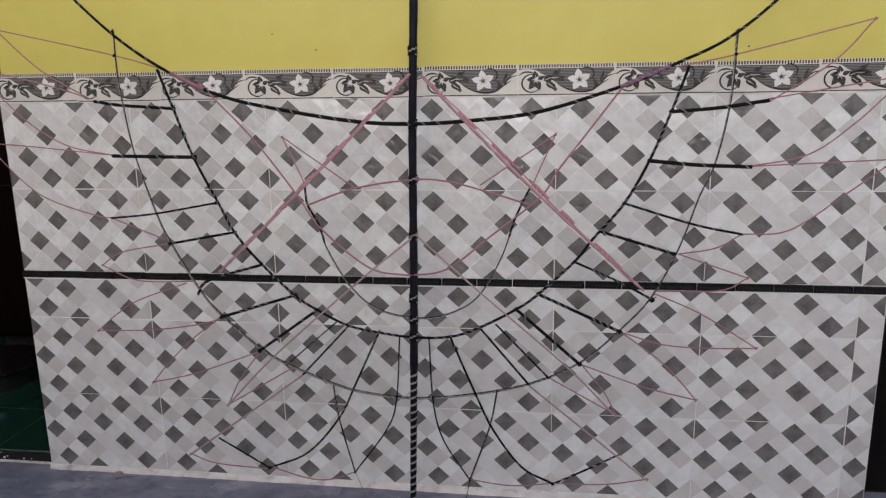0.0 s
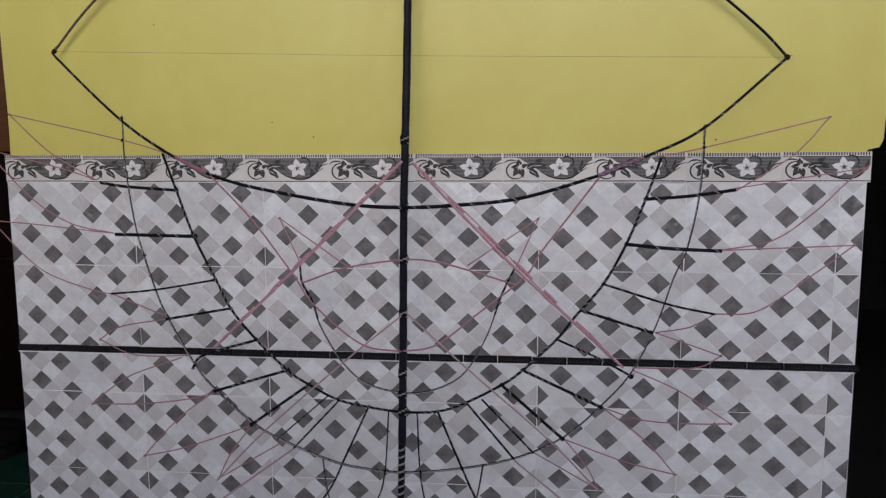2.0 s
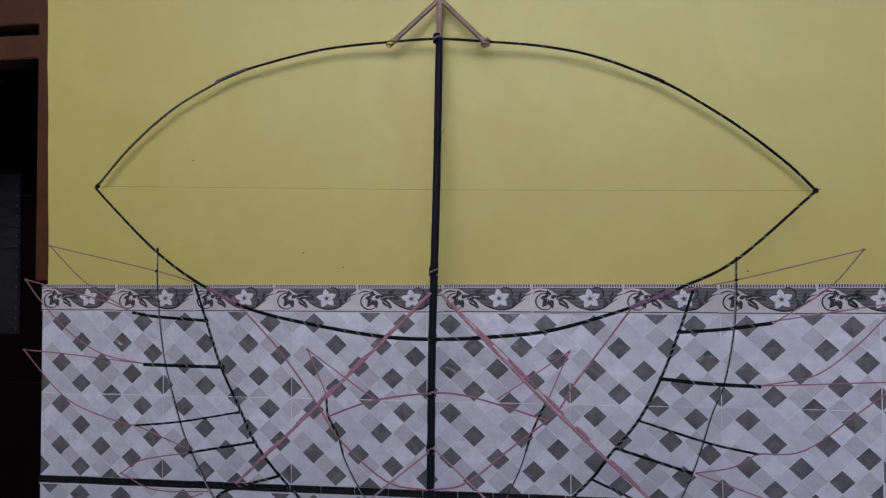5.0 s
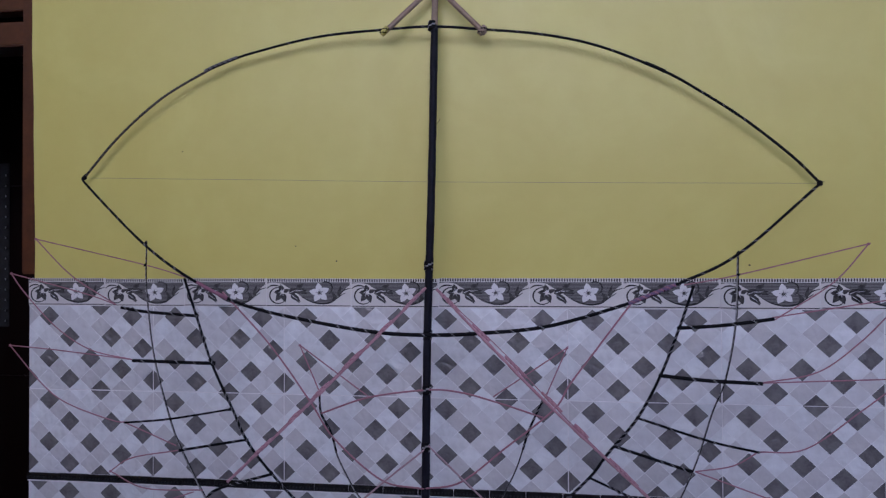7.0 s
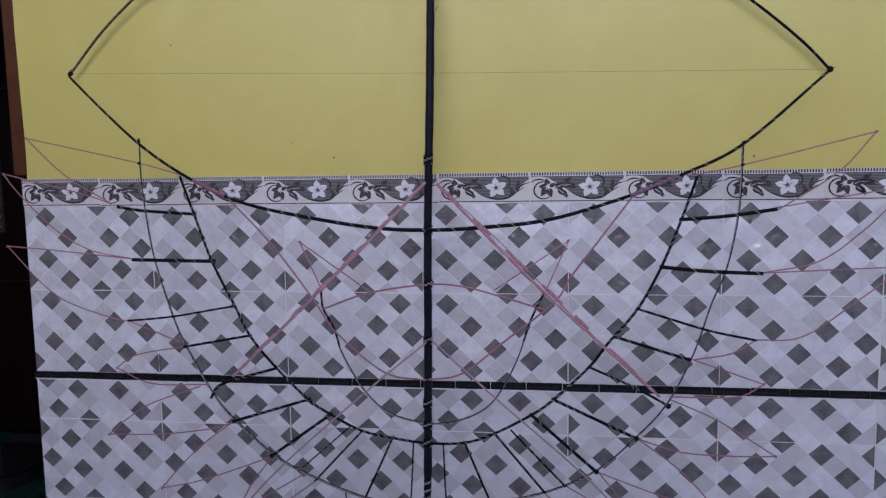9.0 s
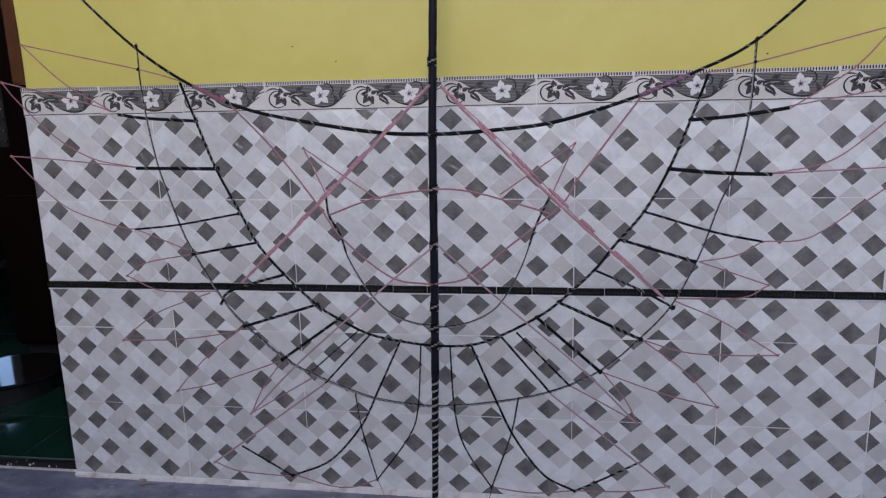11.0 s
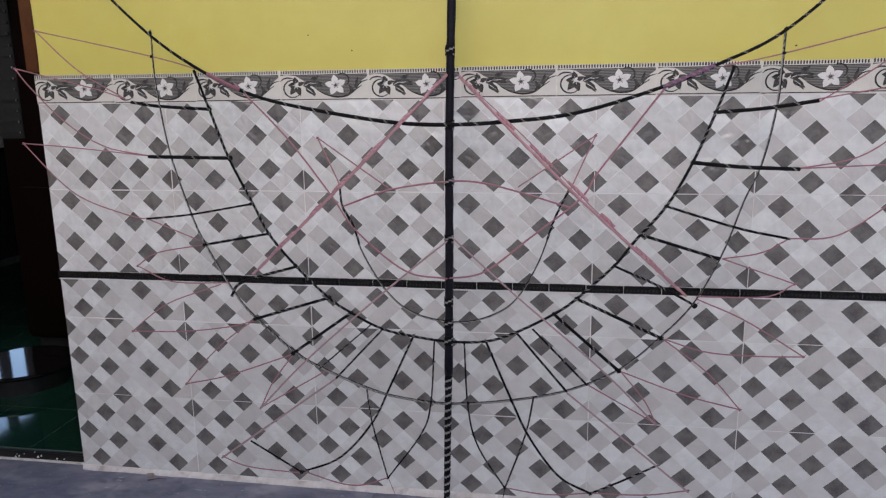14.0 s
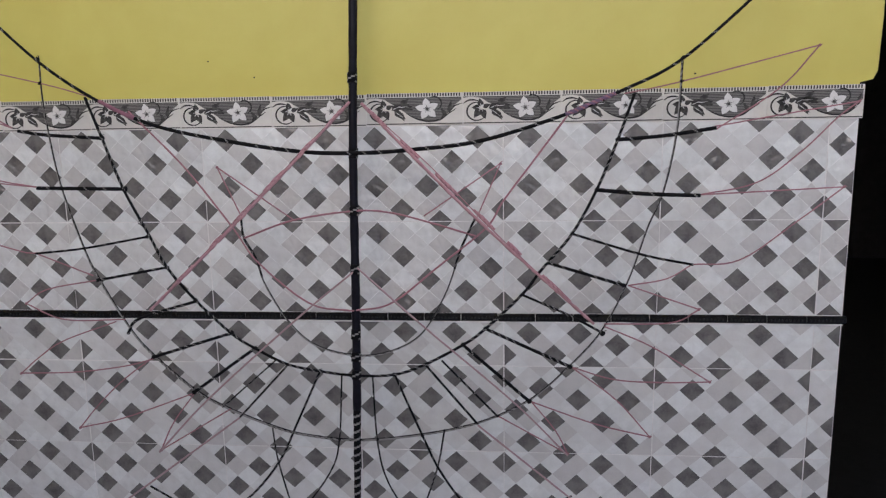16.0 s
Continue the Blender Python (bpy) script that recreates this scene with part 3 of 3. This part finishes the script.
def knot(x, z, r=0.007, lift=0.002, mat=None):
    count[0] += 1
    rng = random.Random(count[0])
    bm = bmesh.new()
    bmesh.ops.create_icosphere(bm, subdivisions=2, radius=r)
    for v in bm.verts:
        v.co *= 1 + 0.25 * noise.noise(v.co * 260 + Vector((count[0], 0, 0)))
        v.co.y *= 0.8
    tilt = rng.uniform(-0.6, 0.6)
    tube(bm, spline([(-r * 0.6, -r * 0.8, -r * 0.8), (r * 0.7, -r * 0.8, r * 0.8 + tilt * r), (r * 1.25, -r * 0.5, r * 0.9 + tilt * r)], 0.003), 0.0009, sides=4)
    ob = part("knot", bm, mat or M_TAPE, kite)
    ob.location = on_kite(x, z, lift)
    return ob


BLACK, BLUE, GREY = (M_TAPE, M_THREAD), (M_TAPE_BLUE, M_THREAD), (M_GREYROD, M_TAPE)
PINK, PINKROD, PURPLE = (M_PINK, M_PINK), (M_PINKROD, M_PINK), (M_PURPLE, M_PINK)

# spine: taped bamboo, spirally bound at the foot, bare above the upper bow
rod("spine", [(1.237, 0.47), (1.2375, 0.75), (1.236, 1.10), (1.241, 1.50), (1.2425, 1.935)], 0.0108, BLUE, label="spine bound in black tape", end=0.0105, step=0.02, sides=8, uneven=0.05)
rod("spine_foot", [(1.233, 0.002), (1.235, 0.25), (1.237, 0.475)], 0.0074, BLACK, wrap=-7, label="lower spine bound in black and white cord", end=0.0098, step=0.0028, sides=8)
rod("spine_head", [(1.2425, 1.93), (1.243, 2.075)], 0.0090, (M_BAMBOO,), label="bare bamboo", step=0.02, sides=6, uneven=0.03)
for z in (0.56, 0.605, 0.66, 0.82, 0.962, 1.10, 1.28, 1.935):
    rod("lashing", [(1.2365, z - 0.012), (1.2368, z + 0.012)], 0.0122, BLACK, wrap=4, step=0.0035, sides=8, label="cord lashing", lift=0.001)

# bows
rod("lower_bow", [(0.238, 1.532), (0.258, 1.505), (0.438, 1.341), (0.589, 1.241), (0.739, 1.175), (0.919, 1.135), (1.101, 1.107), (1.239, 1.101), (1.375, 1.107), (1.550, 1.127), (1.753, 1.187), (1.875, 1.237), (2.014, 1.308), (2.213, 1.481)],
    0.0034, BLACK, wrap=10, every=9, label="bent stick bound in black cord", lift=0.010, belly=0.5)
rod("upper_bow", [(0.238, 1.532), (0.336, 1.649), (0.460, 1.758), (0.604, 1.839), (0.640, 1.853)],
    0.0035, (M_DULLROD, M_TAPE), wrap=5, every=19, label="bare dull brown length of bent stick", lift=0.002, place=sprung)
rod("upper_bow", [(0.604, 1.839), (0.640, 1.853), (0.716, 1.878), (0.909, 1.918), (1.109, 1.931), (1.240, 1.933), (1.370, 1.919), (1.536, 1.896), (1.683, 1.857), (1.841, 1.785), (1.938, 1.724), (2.046, 1.644), (2.150, 1.551), (2.213, 1.481)],
    0.0037, (M_TAPE, M_GREYROD), wrap=17, every=13, label="bent stick bound in black cord", lift=0.002, place=sprung)
rod("splice", [(0.585, 1.832), (0.621, 1.848), (0.68, 1.869)], 0.0046, GREY, wrap=4, label="spliced joint", lift=0.004, place=sprung)
rod("splice", [(1.80, 1.806), (1.838, 1.787), (1.85, 1.780)], 0.0050, BLACK, label="spliced joint", lift=0.004, place=sprung)
for pts in ([(1.098, 1.917), (1.158, 1.973), (1.243, 2.050)], [(1.382, 1.905), (1.328, 1.962), (1.243, 2.050)]):
    rod("head_slat", pts, 0.0074, (M_BAMBOO,), label="bare bamboo slat", step=0.02, sides=4, uneven=0.03, flat=0.5, lift=0.004)
for x, z in ((1.104, 1.926), (1.374, 1.915)):
    rod("lashing", [(x - 0.008, z - 0.010), (x + 0.008, z + 0.010)], 0.0082, (M_STRAW if x < 1.2 else M_BAMBOO, M_TAPE), wrap=3, step=0.004, label="tied slat end", lift=0.005)

# hoops
rod("inner_hoop", [(0.560, 1.246), (0.601, 1.145), (0.652, 1.020), (0.716, 0.903), (0.760, 0.823), (0.830, 0.743), (0.921, 0.660), (0.981, 0.623), (1.061, 0.585), (1.144, 0.568), (1.237, 0.558), (1.332, 0.562), (1.406, 0.587), (1.501, 0.637), (1.556, 0.677), (1.645, 0.761), (1.689, 0.818), (1.762, 0.905), (1.819, 1.008), (1.867, 1.124), (1.905, 1.229)],
    0.0036, BLACK, wrap=5, every=11, label="hoop bound in black and white cord", lift=0.004)
OUTER = [(0.438, 1.345), (0.443, 1.25), (0.456, 1.158), (0.484, 1.024), (0.539, 0.868), (0.576, 0.791), (0.655, 0.664), (0.715, 0.597), (0.823, 0.509), (0.905, 0.466), (1.021, 0.422), (1.105, 0.402), (1.237, 0.392), (1.394, 0.409), (1.537, 0.442), (1.662, 0.501), (1.759, 0.587), (1.834, 0.673), (1.894, 0.790), (1.939, 0.917), (1.974, 1.001), (2.003, 1.141), (2.014, 1.31)]
rod("outer_hoop", OUTER, 0.0022, (M_PALEROD, M_TAPE), wrap=4, every=17, label="thin grey hoop", lift=-0.004)
rod("outer_hoop_cord", [(x + 0.002, z + 0.005) for x, z in OUTER], 0.0013, BLACK, wrap=7, every=8, label="black cord along the hoop", lift=-0.001)
NECK = [(0.954, 0.947), (0.961, 0.897), (0.990, 0.847), (1.011, 0.783), (1.070, 0.689), (1.137, 0.632), (1.230, 0.609), (1.313, 0.616), (1.398, 0.661), (1.460, 0.762), (1.499, 0.873), (1.532, 0.940)]
rod("neck_hoop", NECK, 0.0019, (M_PALEROD, M_TAPE), wrap=5, every=13, label="thin grey hoop", lift=0.006)
rod("neck_hoop_cord", [(x + 0.001, z + 0.0032) for x, z in NECK], 0.0011, BLACK, label="black cord along the hoop", lift=0.008)
for pts in ([(0.954, 0.950), (0.961, 0.897), (0.990, 0.847), (1.005, 0.800)], [(1.532, 0.943), (1.499, 0.873), (1.482, 0.822)]):
    rod("hoop_end", pts, 0.0029, BLACK, wrap=6, label="hoop end bound in black cord", lift=0.007)

# bars between the hoops
for pts, r, w in (([(0.379, 1.166), (0.454, 1.155), (0.601, 1.145)], 0.0050, 9), ([(0.424, 1.023), (0.658, 1.019)], 0.0055, 13), ([(0.412, 0.858), (0.540, 0.871), (0.709, 0.900)], 0.0032, 9),
                  ([(0.576, 0.791), (0.760, 0.824)], 0.0040, 9), ([(0.650, 0.656), (0.684, 0.695), (0.835, 0.740)], 0.0044, 5), ([(0.715, 0.597), (0.921, 0.660)], 0.0046, 5), ([(0.820, 0.509), (0.981, 0.623)], 0.0045, 11),
                  ([(1.867, 1.124), (1.975, 1.132), (2.091, 1.148)], 0.0052, 13), ([(1.819, 1.008), (1.93, 0.998), (2.058, 0.993)], 0.0055, 13), ([(1.762, 0.905), (1.929, 0.855), (2.044, 0.832)], 0.0036, 9),
                  ([(1.709, 0.835), (1.884, 0.783)], 0.0045, 7), ([(1.641, 0.761), (1.754, 0.712), (1.838, 0.668)], 0.0036, 4), ([(1.556, 0.677), (1.759, 0.587)], 0.0048, 5), ([(1.501, 0.637), (1.662, 0.501)], 0.0048, 13)):
    rod("crossbar", pts, 0.86 * r, BLACK, wrap=w, every=6, lift=0.003, label="short bar bound in black cord")
for pts, r, w in (([(1.033, 0.593), (0.893, 0.472)], 0.0022, 5), ([(1.063, 0.581), (0.938, 0.448)], 0.0030, 7), ([(1.409, 0.587), (1.537, 0.442)], 0.0036, 11), ([(1.449, 0.598), (1.585, 0.463)], 0.0032, 7)):
    rod("rib", pts, 0.82 * r, BLACK, wrap=w, every=5, lift=0.003)
for pts, r, w in (([(1.145, 0.567), (1.085, 0.436), (1.035, 0.334), (0.947, 0.235), (0.839, 0.187)], 0.0036, 5), ([(0.839, 0.187), (0.696, 0.264)], 0.0030, 13), ([(1.200, 0.558), (1.191, 0.393), (1.165, 0.310), (1.077, 0.188)], 0.0026, 7),
                  ([(1.021, 0.422), (1.035, 0.334), (1.077, 0.188)], 0.0028, 4), ([(1.277, 0.559), (1.288, 0.390), (1.315, 0.288), (1.385, 0.183)], 0.0028, 9), ([(1.455, 0.427), (1.435, 0.326), (1.385, 0.183)], 0.0028, 4),
                  ([(1.332, 0.562), (1.399, 0.413), (1.446, 0.319), (1.520, 0.225), (1.600, 0.185)], 0.0038, 13), ([(1.600, 0.185), (1.68, 0.225), (1.765, 0.271)], 0.0034, -6)):
    rod("tail_rib", pts, 0.78 * r, BLACK, wrap=w, every=7, lift=0.002, label="bent tail rib bound in cord")

# knots where the cord is tied off
for x, z, r in ((0.238, 1.532, 0.010), (2.213, 1.481, 0.011), (0.438, 1.343, 0.007), (2.014, 1.309, 0.007), (0.441, 1.283, 0.006), (2.012, 1.256, 0.006), (0.562, 1.240, 0.006), (1.903, 1.226, 0.006), (0.601, 1.145, 0.009), (0.655, 1.019, 0.010), (0.709, 0.900, 0.007),
                (0.760, 0.823, 0.007), (0.830, 0.742, 0.008), (0.921, 0.660, 0.010), (0.981, 0.623, 0.008), (0.576, 0.791, 0.007), (0.652, 0.658, 0.006), (0.715, 0.597, 0.008), (0.820, 0.509, 0.009), (1.063, 0.583, 0.006), (1.145, 0.568, 0.007),
                (1.332, 0.562, 0.007), (1.406, 0.587, 0.006), (1.501, 0.637, 0.009), (1.556, 0.677, 0.008), (1.645, 0.761, 0.006), (1.709, 0.835, 0.006), (1.762, 0.905, 0.007), (1.819, 1.008, 0.008), (1.867, 1.124, 0.008), (1.662, 0.501, 0.009),
                (1.759, 0.587, 0.009), (1.836, 0.668, 0.010), (1.884, 0.783, 0.008), (0.839, 0.187, 0.008), (1.600, 0.185, 0.007), (1.077, 0.188, 0.005), (1.385, 0.183, 0.005), (1.192, 0.396, 0.005), (1.288, 0.398, 0.005), (1.399, 0.411, 0.005), (1.585, 0.463, 0.005), (1.035, 0.334, 0.005)):
    knot(x, z, 0.68 * r)

# pink: two stout crossed sticks, wraps on the bow, and strings from tip to tip
for pts in ([(1.232, 1.223), (1.111, 1.100), (0.927, 0.919), (0.716, 0.718)], [(1.260, 1.219), (1.372, 1.104), (1.559, 0.921), (1.814, 0.693)]):
    rod("pink_stick", pts, 0.0037, PINKROD, label="pink wrapped stick", lift=0.012, step=0.009, uneven=0.22)
    a, b = Vector(pts[0]), Vector(pts[-1])
    for u, du in ((0.06, 0.05), (0.21, 0.04), (0.37, 0.05), (0.53, 0.045), (0.66, 0.03), (0.84, 0.06)):
        rod("yarn_wrap", [tuple(a.lerp(b, u - du)), tuple(a.lerp(b, u)), tuple(a.lerp(b, u + du))], 0.0035, PINKROD, wrap=3, lift=0.012, step=0.005, uneven=0.15, belly=0.45)
    rod("string", [tuple(a.lerp(b, 0.02)), tuple(a.lerp(b, 0.3) + Vector((0.003, 0.003))), tuple(a.lerp(b, 0.62) + Vector((-0.003, -0.003))), tuple(a.lerp(b, 0.97))], 0.0013, PINK, lift=0.014, step=0.012, sides=5)
rod("pink_stick", [(1.237, 0.817), (1.095, 0.702), (0.865, 0.500), (0.727, 0.357)], 0.0024, (M_PINKTHIN,), label="thin pink stick", lift=0.010, step=0.012)
rod("pink_stick", [(1.244, 0.825), (1.400, 0.688), (1.626, 0.499), (1.754, 0.373)], 0.0023, (M_PINKTHIN,), label="thin pink stick", lift=0.010, step=0.012)
rod("pink_stick", [(0.938, 0.448), (0.614, 0.214)], 0.0024, (M_PINKTHIN,), label="thin pink stick", lift=0.008, step=0.012)
rod("pink_stick", [(1.537, 0.442), (1.836, 0.209)], 0.0024, (M_PINKTHIN,), label="thin pink stick", lift=0.008, step=0.012)
rod("bow_wrap", [(0.600, 1.236), (0.640, 1.215), (0.690, 1.192)], 0.0052, (M_DUSKPINK, M_DUSKPINK), wrap=3, label="pink yarn wrapped round the bow", lift=0.010, uneven=0.15)
rod("bow_wrap", [(1.745, 1.184), (1.80, 1.206), (1.86, 1.231)], 0.0054, PURPLE, wrap=4, label="purple yarn wrapped round the bow", lift=0.010, uneven=0.15)
for pts in ([(0.961, 0.897), (1.085, 0.940), (1.237, 0.962), (1.324, 0.958), (1.422, 0.934), (1.533, 0.901)], [(0.674, 1.210), (0.814, 1.071), (0.930, 0.927), (0.997, 0.836), (1.124, 0.737), (1.230, 0.719)], [(1.230, 0.719), (1.326, 0.738), (1.438, 0.824), (1.559, 0.921), (1.598, 0.982), (1.668, 1.074), (1.760, 1.195)]):
    rod("pink_hoop", pts, 0.0024, PINK, label="pink bent rod", lift=0.008, step=0.012)
for k, pts in enumerate(([(1.085, 0.940), (0.894, 1.070)], [(0.894, 1.070), (0.954, 0.947)], [(1.408, 0.948), (1.593, 1.072)], [(1.593, 1.072), (1.532, 0.935)],
            [(0.589, 1.241), (0.442, 1.283), (0.101, 1.358)], [(0.101, 1.358), (0.222, 1.253), (0.361, 1.174)], [(0.361, 1.174), (0.265, 1.204), (0.034, 1.260)], [(0.034, 1.260), (0.083, 1.204), (0.187, 1.110), (0.295, 1.050), (0.422, 1.025)],
            [(0.422, 1.025), (0.193, 1.048), (0.050, 1.059)], [(0.050, 1.059), (0.158, 0.955), (0.239, 0.904), (0.376, 0.862), (0.418, 0.860)], [(0.412, 0.858), (0.562, 0.802)], [(0.568, 0.790), (0.436, 0.766), (0.379, 0.730)],
            [(0.379, 0.730), (0.481, 0.690), (0.644, 0.691)], [(0.619, 0.686), (0.478, 0.636), (0.412, 0.595), (0.358, 0.550)], [(0.358, 0.550), (0.506, 0.555), (0.638, 0.572), (0.715, 0.592)], [(0.715, 0.597), (0.628, 0.533), (0.560, 0.467), (0.512, 0.411)],
            [(0.512, 0.411), (0.632, 0.439), (0.820, 0.506)], [(0.820, 0.506), (0.762, 0.429), (0.727, 0.357)], [(0.727, 0.357), (0.913, 0.467)], [(0.614, 0.214), (0.688, 0.191), (0.839, 0.183)], [(0.851, 0.187), (0.946, 0.163), (1.009, 0.163), (1.077, 0.188)])):
    rod("string", pts, 0.00175, PINK, label="pink string", step=0.015, sides=5)
for k, pts in enumerate(([(1.882, 1.230), (2.012, 1.255), (2.318, 1.330)], [(2.318, 1.330), (2.233, 1.237), (2.092, 1.145)], [(2.088, 1.151), (2.258, 1.179), (2.408, 1.203)], [(2.408, 1.203), (2.363, 1.169), (2.286, 1.094), (2.186, 1.022), (2.054, 0.994)],
            [(2.054, 0.994), (2.380, 1.010)], [(2.380, 1.010), (2.279, 0.933), (2.151, 0.843), (2.042, 0.832)], [(2.042, 0.832), (1.983, 0.798), (1.895, 0.782)], [(1.895, 0.782), (2.060, 0.726)], [(2.060, 0.726), (1.996, 0.694), (1.839, 0.690)],
            [(1.840, 0.684), (1.954, 0.635), (2.087, 0.554)], [(2.087, 0.554), (1.985, 0.551), (1.867, 0.556), (1.763, 0.585)], [(1.763, 0.585), (1.869, 0.507), (1.949, 0.419)], [(1.949, 0.419), (1.819, 0.448), (1.667, 0.499)], [(1.667, 0.499), (1.725, 0.429), (1.754, 0.373)],
            [(1.754, 0.373), (1.585, 0.463)], [(1.836, 0.209), (1.733, 0.190), (1.600, 0.185)], [(1.600, 0.185), (1.492, 0.173), (1.385, 0.183)])):
    rod("string", pts, 0.00175, PINK, label="pink string", step=0.015, sides=5)
for x, z in ((0.101, 1.358), (0.034, 1.260), (0.050, 1.059), (0.379, 0.730), (0.358, 0.550), (0.512, 0.411), (0.727, 0.357), (2.318, 1.330), (2.408, 1.203), (2.380, 1.010), (2.060, 0.726), (2.087, 0.554), (1.949, 0.419), (1.754, 0.373), (0.614, 0.214), (1.836, 0.209), (0.894, 1.070), (1.593, 1.072)):
    knot(x, z, 0.0036, 0.0, M_PINK)
rod("thread", [(0.238, 1.532), (0.75, 1.517), (1.3, 1.501), (2.213, 1.481)], 0.0004, (M_GREYROD,), label="fine thread from tip to tip", step=0.05, sides=4, uneven=0.0)
rod("thread", [(1.077, 0.188), (1.10, 0.13), (1.115, 0.06)], 0.0009, PINK, label="loose pink thread end", step=0.02, sides=4)
rod("thread", [(1.385, 0.183), (1.372, 0.10), (1.378, 0.004)], 0.0009, (M_TAPE,), label="loose thread hanging to the floor", step=0.02, sides=4)
rod("thread", [(1.245, 1.655), (1.256, 1.660), (1.263, 1.672)], 0.0006, (M_TAPE,), label="loose end of tape on the spine", step=0.005, sides=4, lift=0.010)
rod("ribbon", [(1.371, 0.128), (1.3745, 0.105), (1.373, 0.082)], 0.0055, (M_STRAW,), label="scrap of yellow ribbon on a thread", step=0.006, flat=0.4, uneven=0.2)

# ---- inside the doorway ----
wardrobe = tagged(new("wardrobe"), "tall reddish wardrobe with a slatted vent, coloured near-black as unlit", "wardrobe")
part("carcass", boxed(-0.90, -0.02, 0.92, 1.40, 0.10, 2.15, bevel=0.004), M_SHADED_TIMBER, wardrobe)
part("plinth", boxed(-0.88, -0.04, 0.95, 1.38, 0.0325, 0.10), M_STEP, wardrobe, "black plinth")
part("cornice", boxed(-0.93, 0.01, 0.89, 1.40, 2.15, 2.21, bevel=0.008), M_SHADED_TIMBER, wardrobe)
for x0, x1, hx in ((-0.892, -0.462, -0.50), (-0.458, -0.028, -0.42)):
    door = part("door", boxed(x0, x1, 0.90, 0.919, 0.12, 2.13, bevel=0.003), M_SHADED_TIMBER, wardrobe)
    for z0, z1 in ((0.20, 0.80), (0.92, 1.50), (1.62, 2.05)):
        part("panel", boxed(x0 + 0.06, x1 - 0.06, 0.892, 0.90, z0, z1, bevel=0.003), M_SHADED_TIMBER, door)
    part("handle", boxed(hx - 0.008, hx + 0.008, 0.875, 0.90, 1.0, 1.12, bevel=0.003), M_STEEL, door, "dull steel handle")
vent = part("vent", boxed(-0.889, -0.772, 0.884, 0.8915, 1.01, 1.72, bevel=0.002), M_SCRAP, wardrobe, "dark slatted vent with steel bits standing in for glints")
slat = mesh_of("slat", boxed(-0.885, -0.776, 0.876, 0.8836, 0.0, 0.012, bevel=0.002), M_SCRAP)
stud = mesh_of("stud", boxed(-0.782, -0.778, 0.874, 0.8758, 0.002, 0.010), M_STEEL)
for k in range(15):
    ob = part("slat", slat, None, vent)
    ob.location.z = 1.03 + 0.045 * k
    part("stud", stud, None, vent).location.z = 1.03 + 0.045 * k


def turned(profile, segments=40):
    """A body of revolution about z from (radius, height) pairs."""
    bm = bmesh.new()
    rings = [[bm.verts.new((r * math.cos(2 * math.pi * k / segments), r * math.sin(2 * math.pi * k / segments), z)) for k in range(segments)] for r, z in profile]
    for a, b in zip(rings, rings[1:]):
        for k in range(segments):
            bm.faces.new((a[k], a[(k + 1) % segments], b[(k + 1) % segments], b[k]))
    bm.faces.new(rings[0][::-1])
    bm.faces.new(rings[-1])
    return bm


table = tagged(new("low_table"), "low round black lacquered table on the green floor", "table")
table.location = (-0.68, 0.60, 0.0325)
part("top", turned(((0.190, 0.062), (0.200, 0.064), (0.204, 0.070), (0.202, 0.077), (0.196, 0.0795))), M_LACQUER, table, "mirror-glossy black top")
part("body", turned(((0.188, 0.0), (0.190, 0.0615))), M_STEP, table, "black drum-shaped body")
# ---- scraps on the porch floor ----
bm = tube(bmesh.new(), spline([(0.247, -0.045, 0.0022), (0.272, -0.033, 0.003), (0.300, -0.028, 0.0022)], 0.006), 0.0018, 0.0010, uneven=0.2)
tagged(new("stick", mesh_of("stick", bm, M_RED)), "thin red stick lying on the grey floor", "stick")
bm = bmesh.new()
bmesh.ops.create_icosphere(bm, subdivisions=2, radius=0.007)
for v in bm.verts:
    v.co.x *= 1.2 + 0.6 * noise.noise(v.co * 200)
    v.co.z = v.co.z * 0.35 + 0.0035
scrap = new("scrap", mesh_of("scrap", bm, M_SCRAP))
scrap.location = (0.525, -0.164, 0.0)
tagged(scrap, "small black scrap on the grey floor", "scrap")

bm = bmesh.new()
rng = random.Random(23)
for k in range(420):   # dried specks and scratches of pale paint
    x, y, ang = rng.uniform(-0.5, 2.9), -0.03 - 0.9 * rng.random() ** 1.4, rng.gauss(0, 0.35)
    ln, wd = 0.002 + 0.013 * rng.random() ** 3, rng.uniform(0.0007, 0.0019)
    c, sn = math.cos(ang), math.sin(ang)
    pts = [(-ln, 0.0), (-0.3 * ln, -wd), (0.5 * ln, -0.7 * wd), (ln, 0.2 * wd), (0.2 * ln, wd), (-0.6 * ln, 0.6 * wd)]
    bm.faces.new([bm.verts.new((x + c * p - sn * q, y + sn * p + c * q, 0.0009)) for p, q in pts])
flecks = new("paint_flecks", mesh_of("paint_flecks", bm, M_FLECK))
tagged(flecks, "small dried flecks of pale paint on the grey floor", "paint flecks", kind="stuff")

bm = bmesh.new()
bmesh.ops.create_icosphere(bm, subdivisions=2, radius=0.010)
for v in bm.verts:
    v.co *= 1 + 0.35 * noise.noise(v.co * 140 + Vector((3, 1, 0)))
    v.co.x *= 1.3
    v.co.z = v.co.z * 0.55 + 0.005
crumb = new("mortar_crumb", mesh_of("mortar_crumb", bm, M_CRUMB))
crumb.location = (0.242, -0.018, 0.0)
tagged(crumb, "loose crumb of brownish mortar by the wall's foot", "crumb")
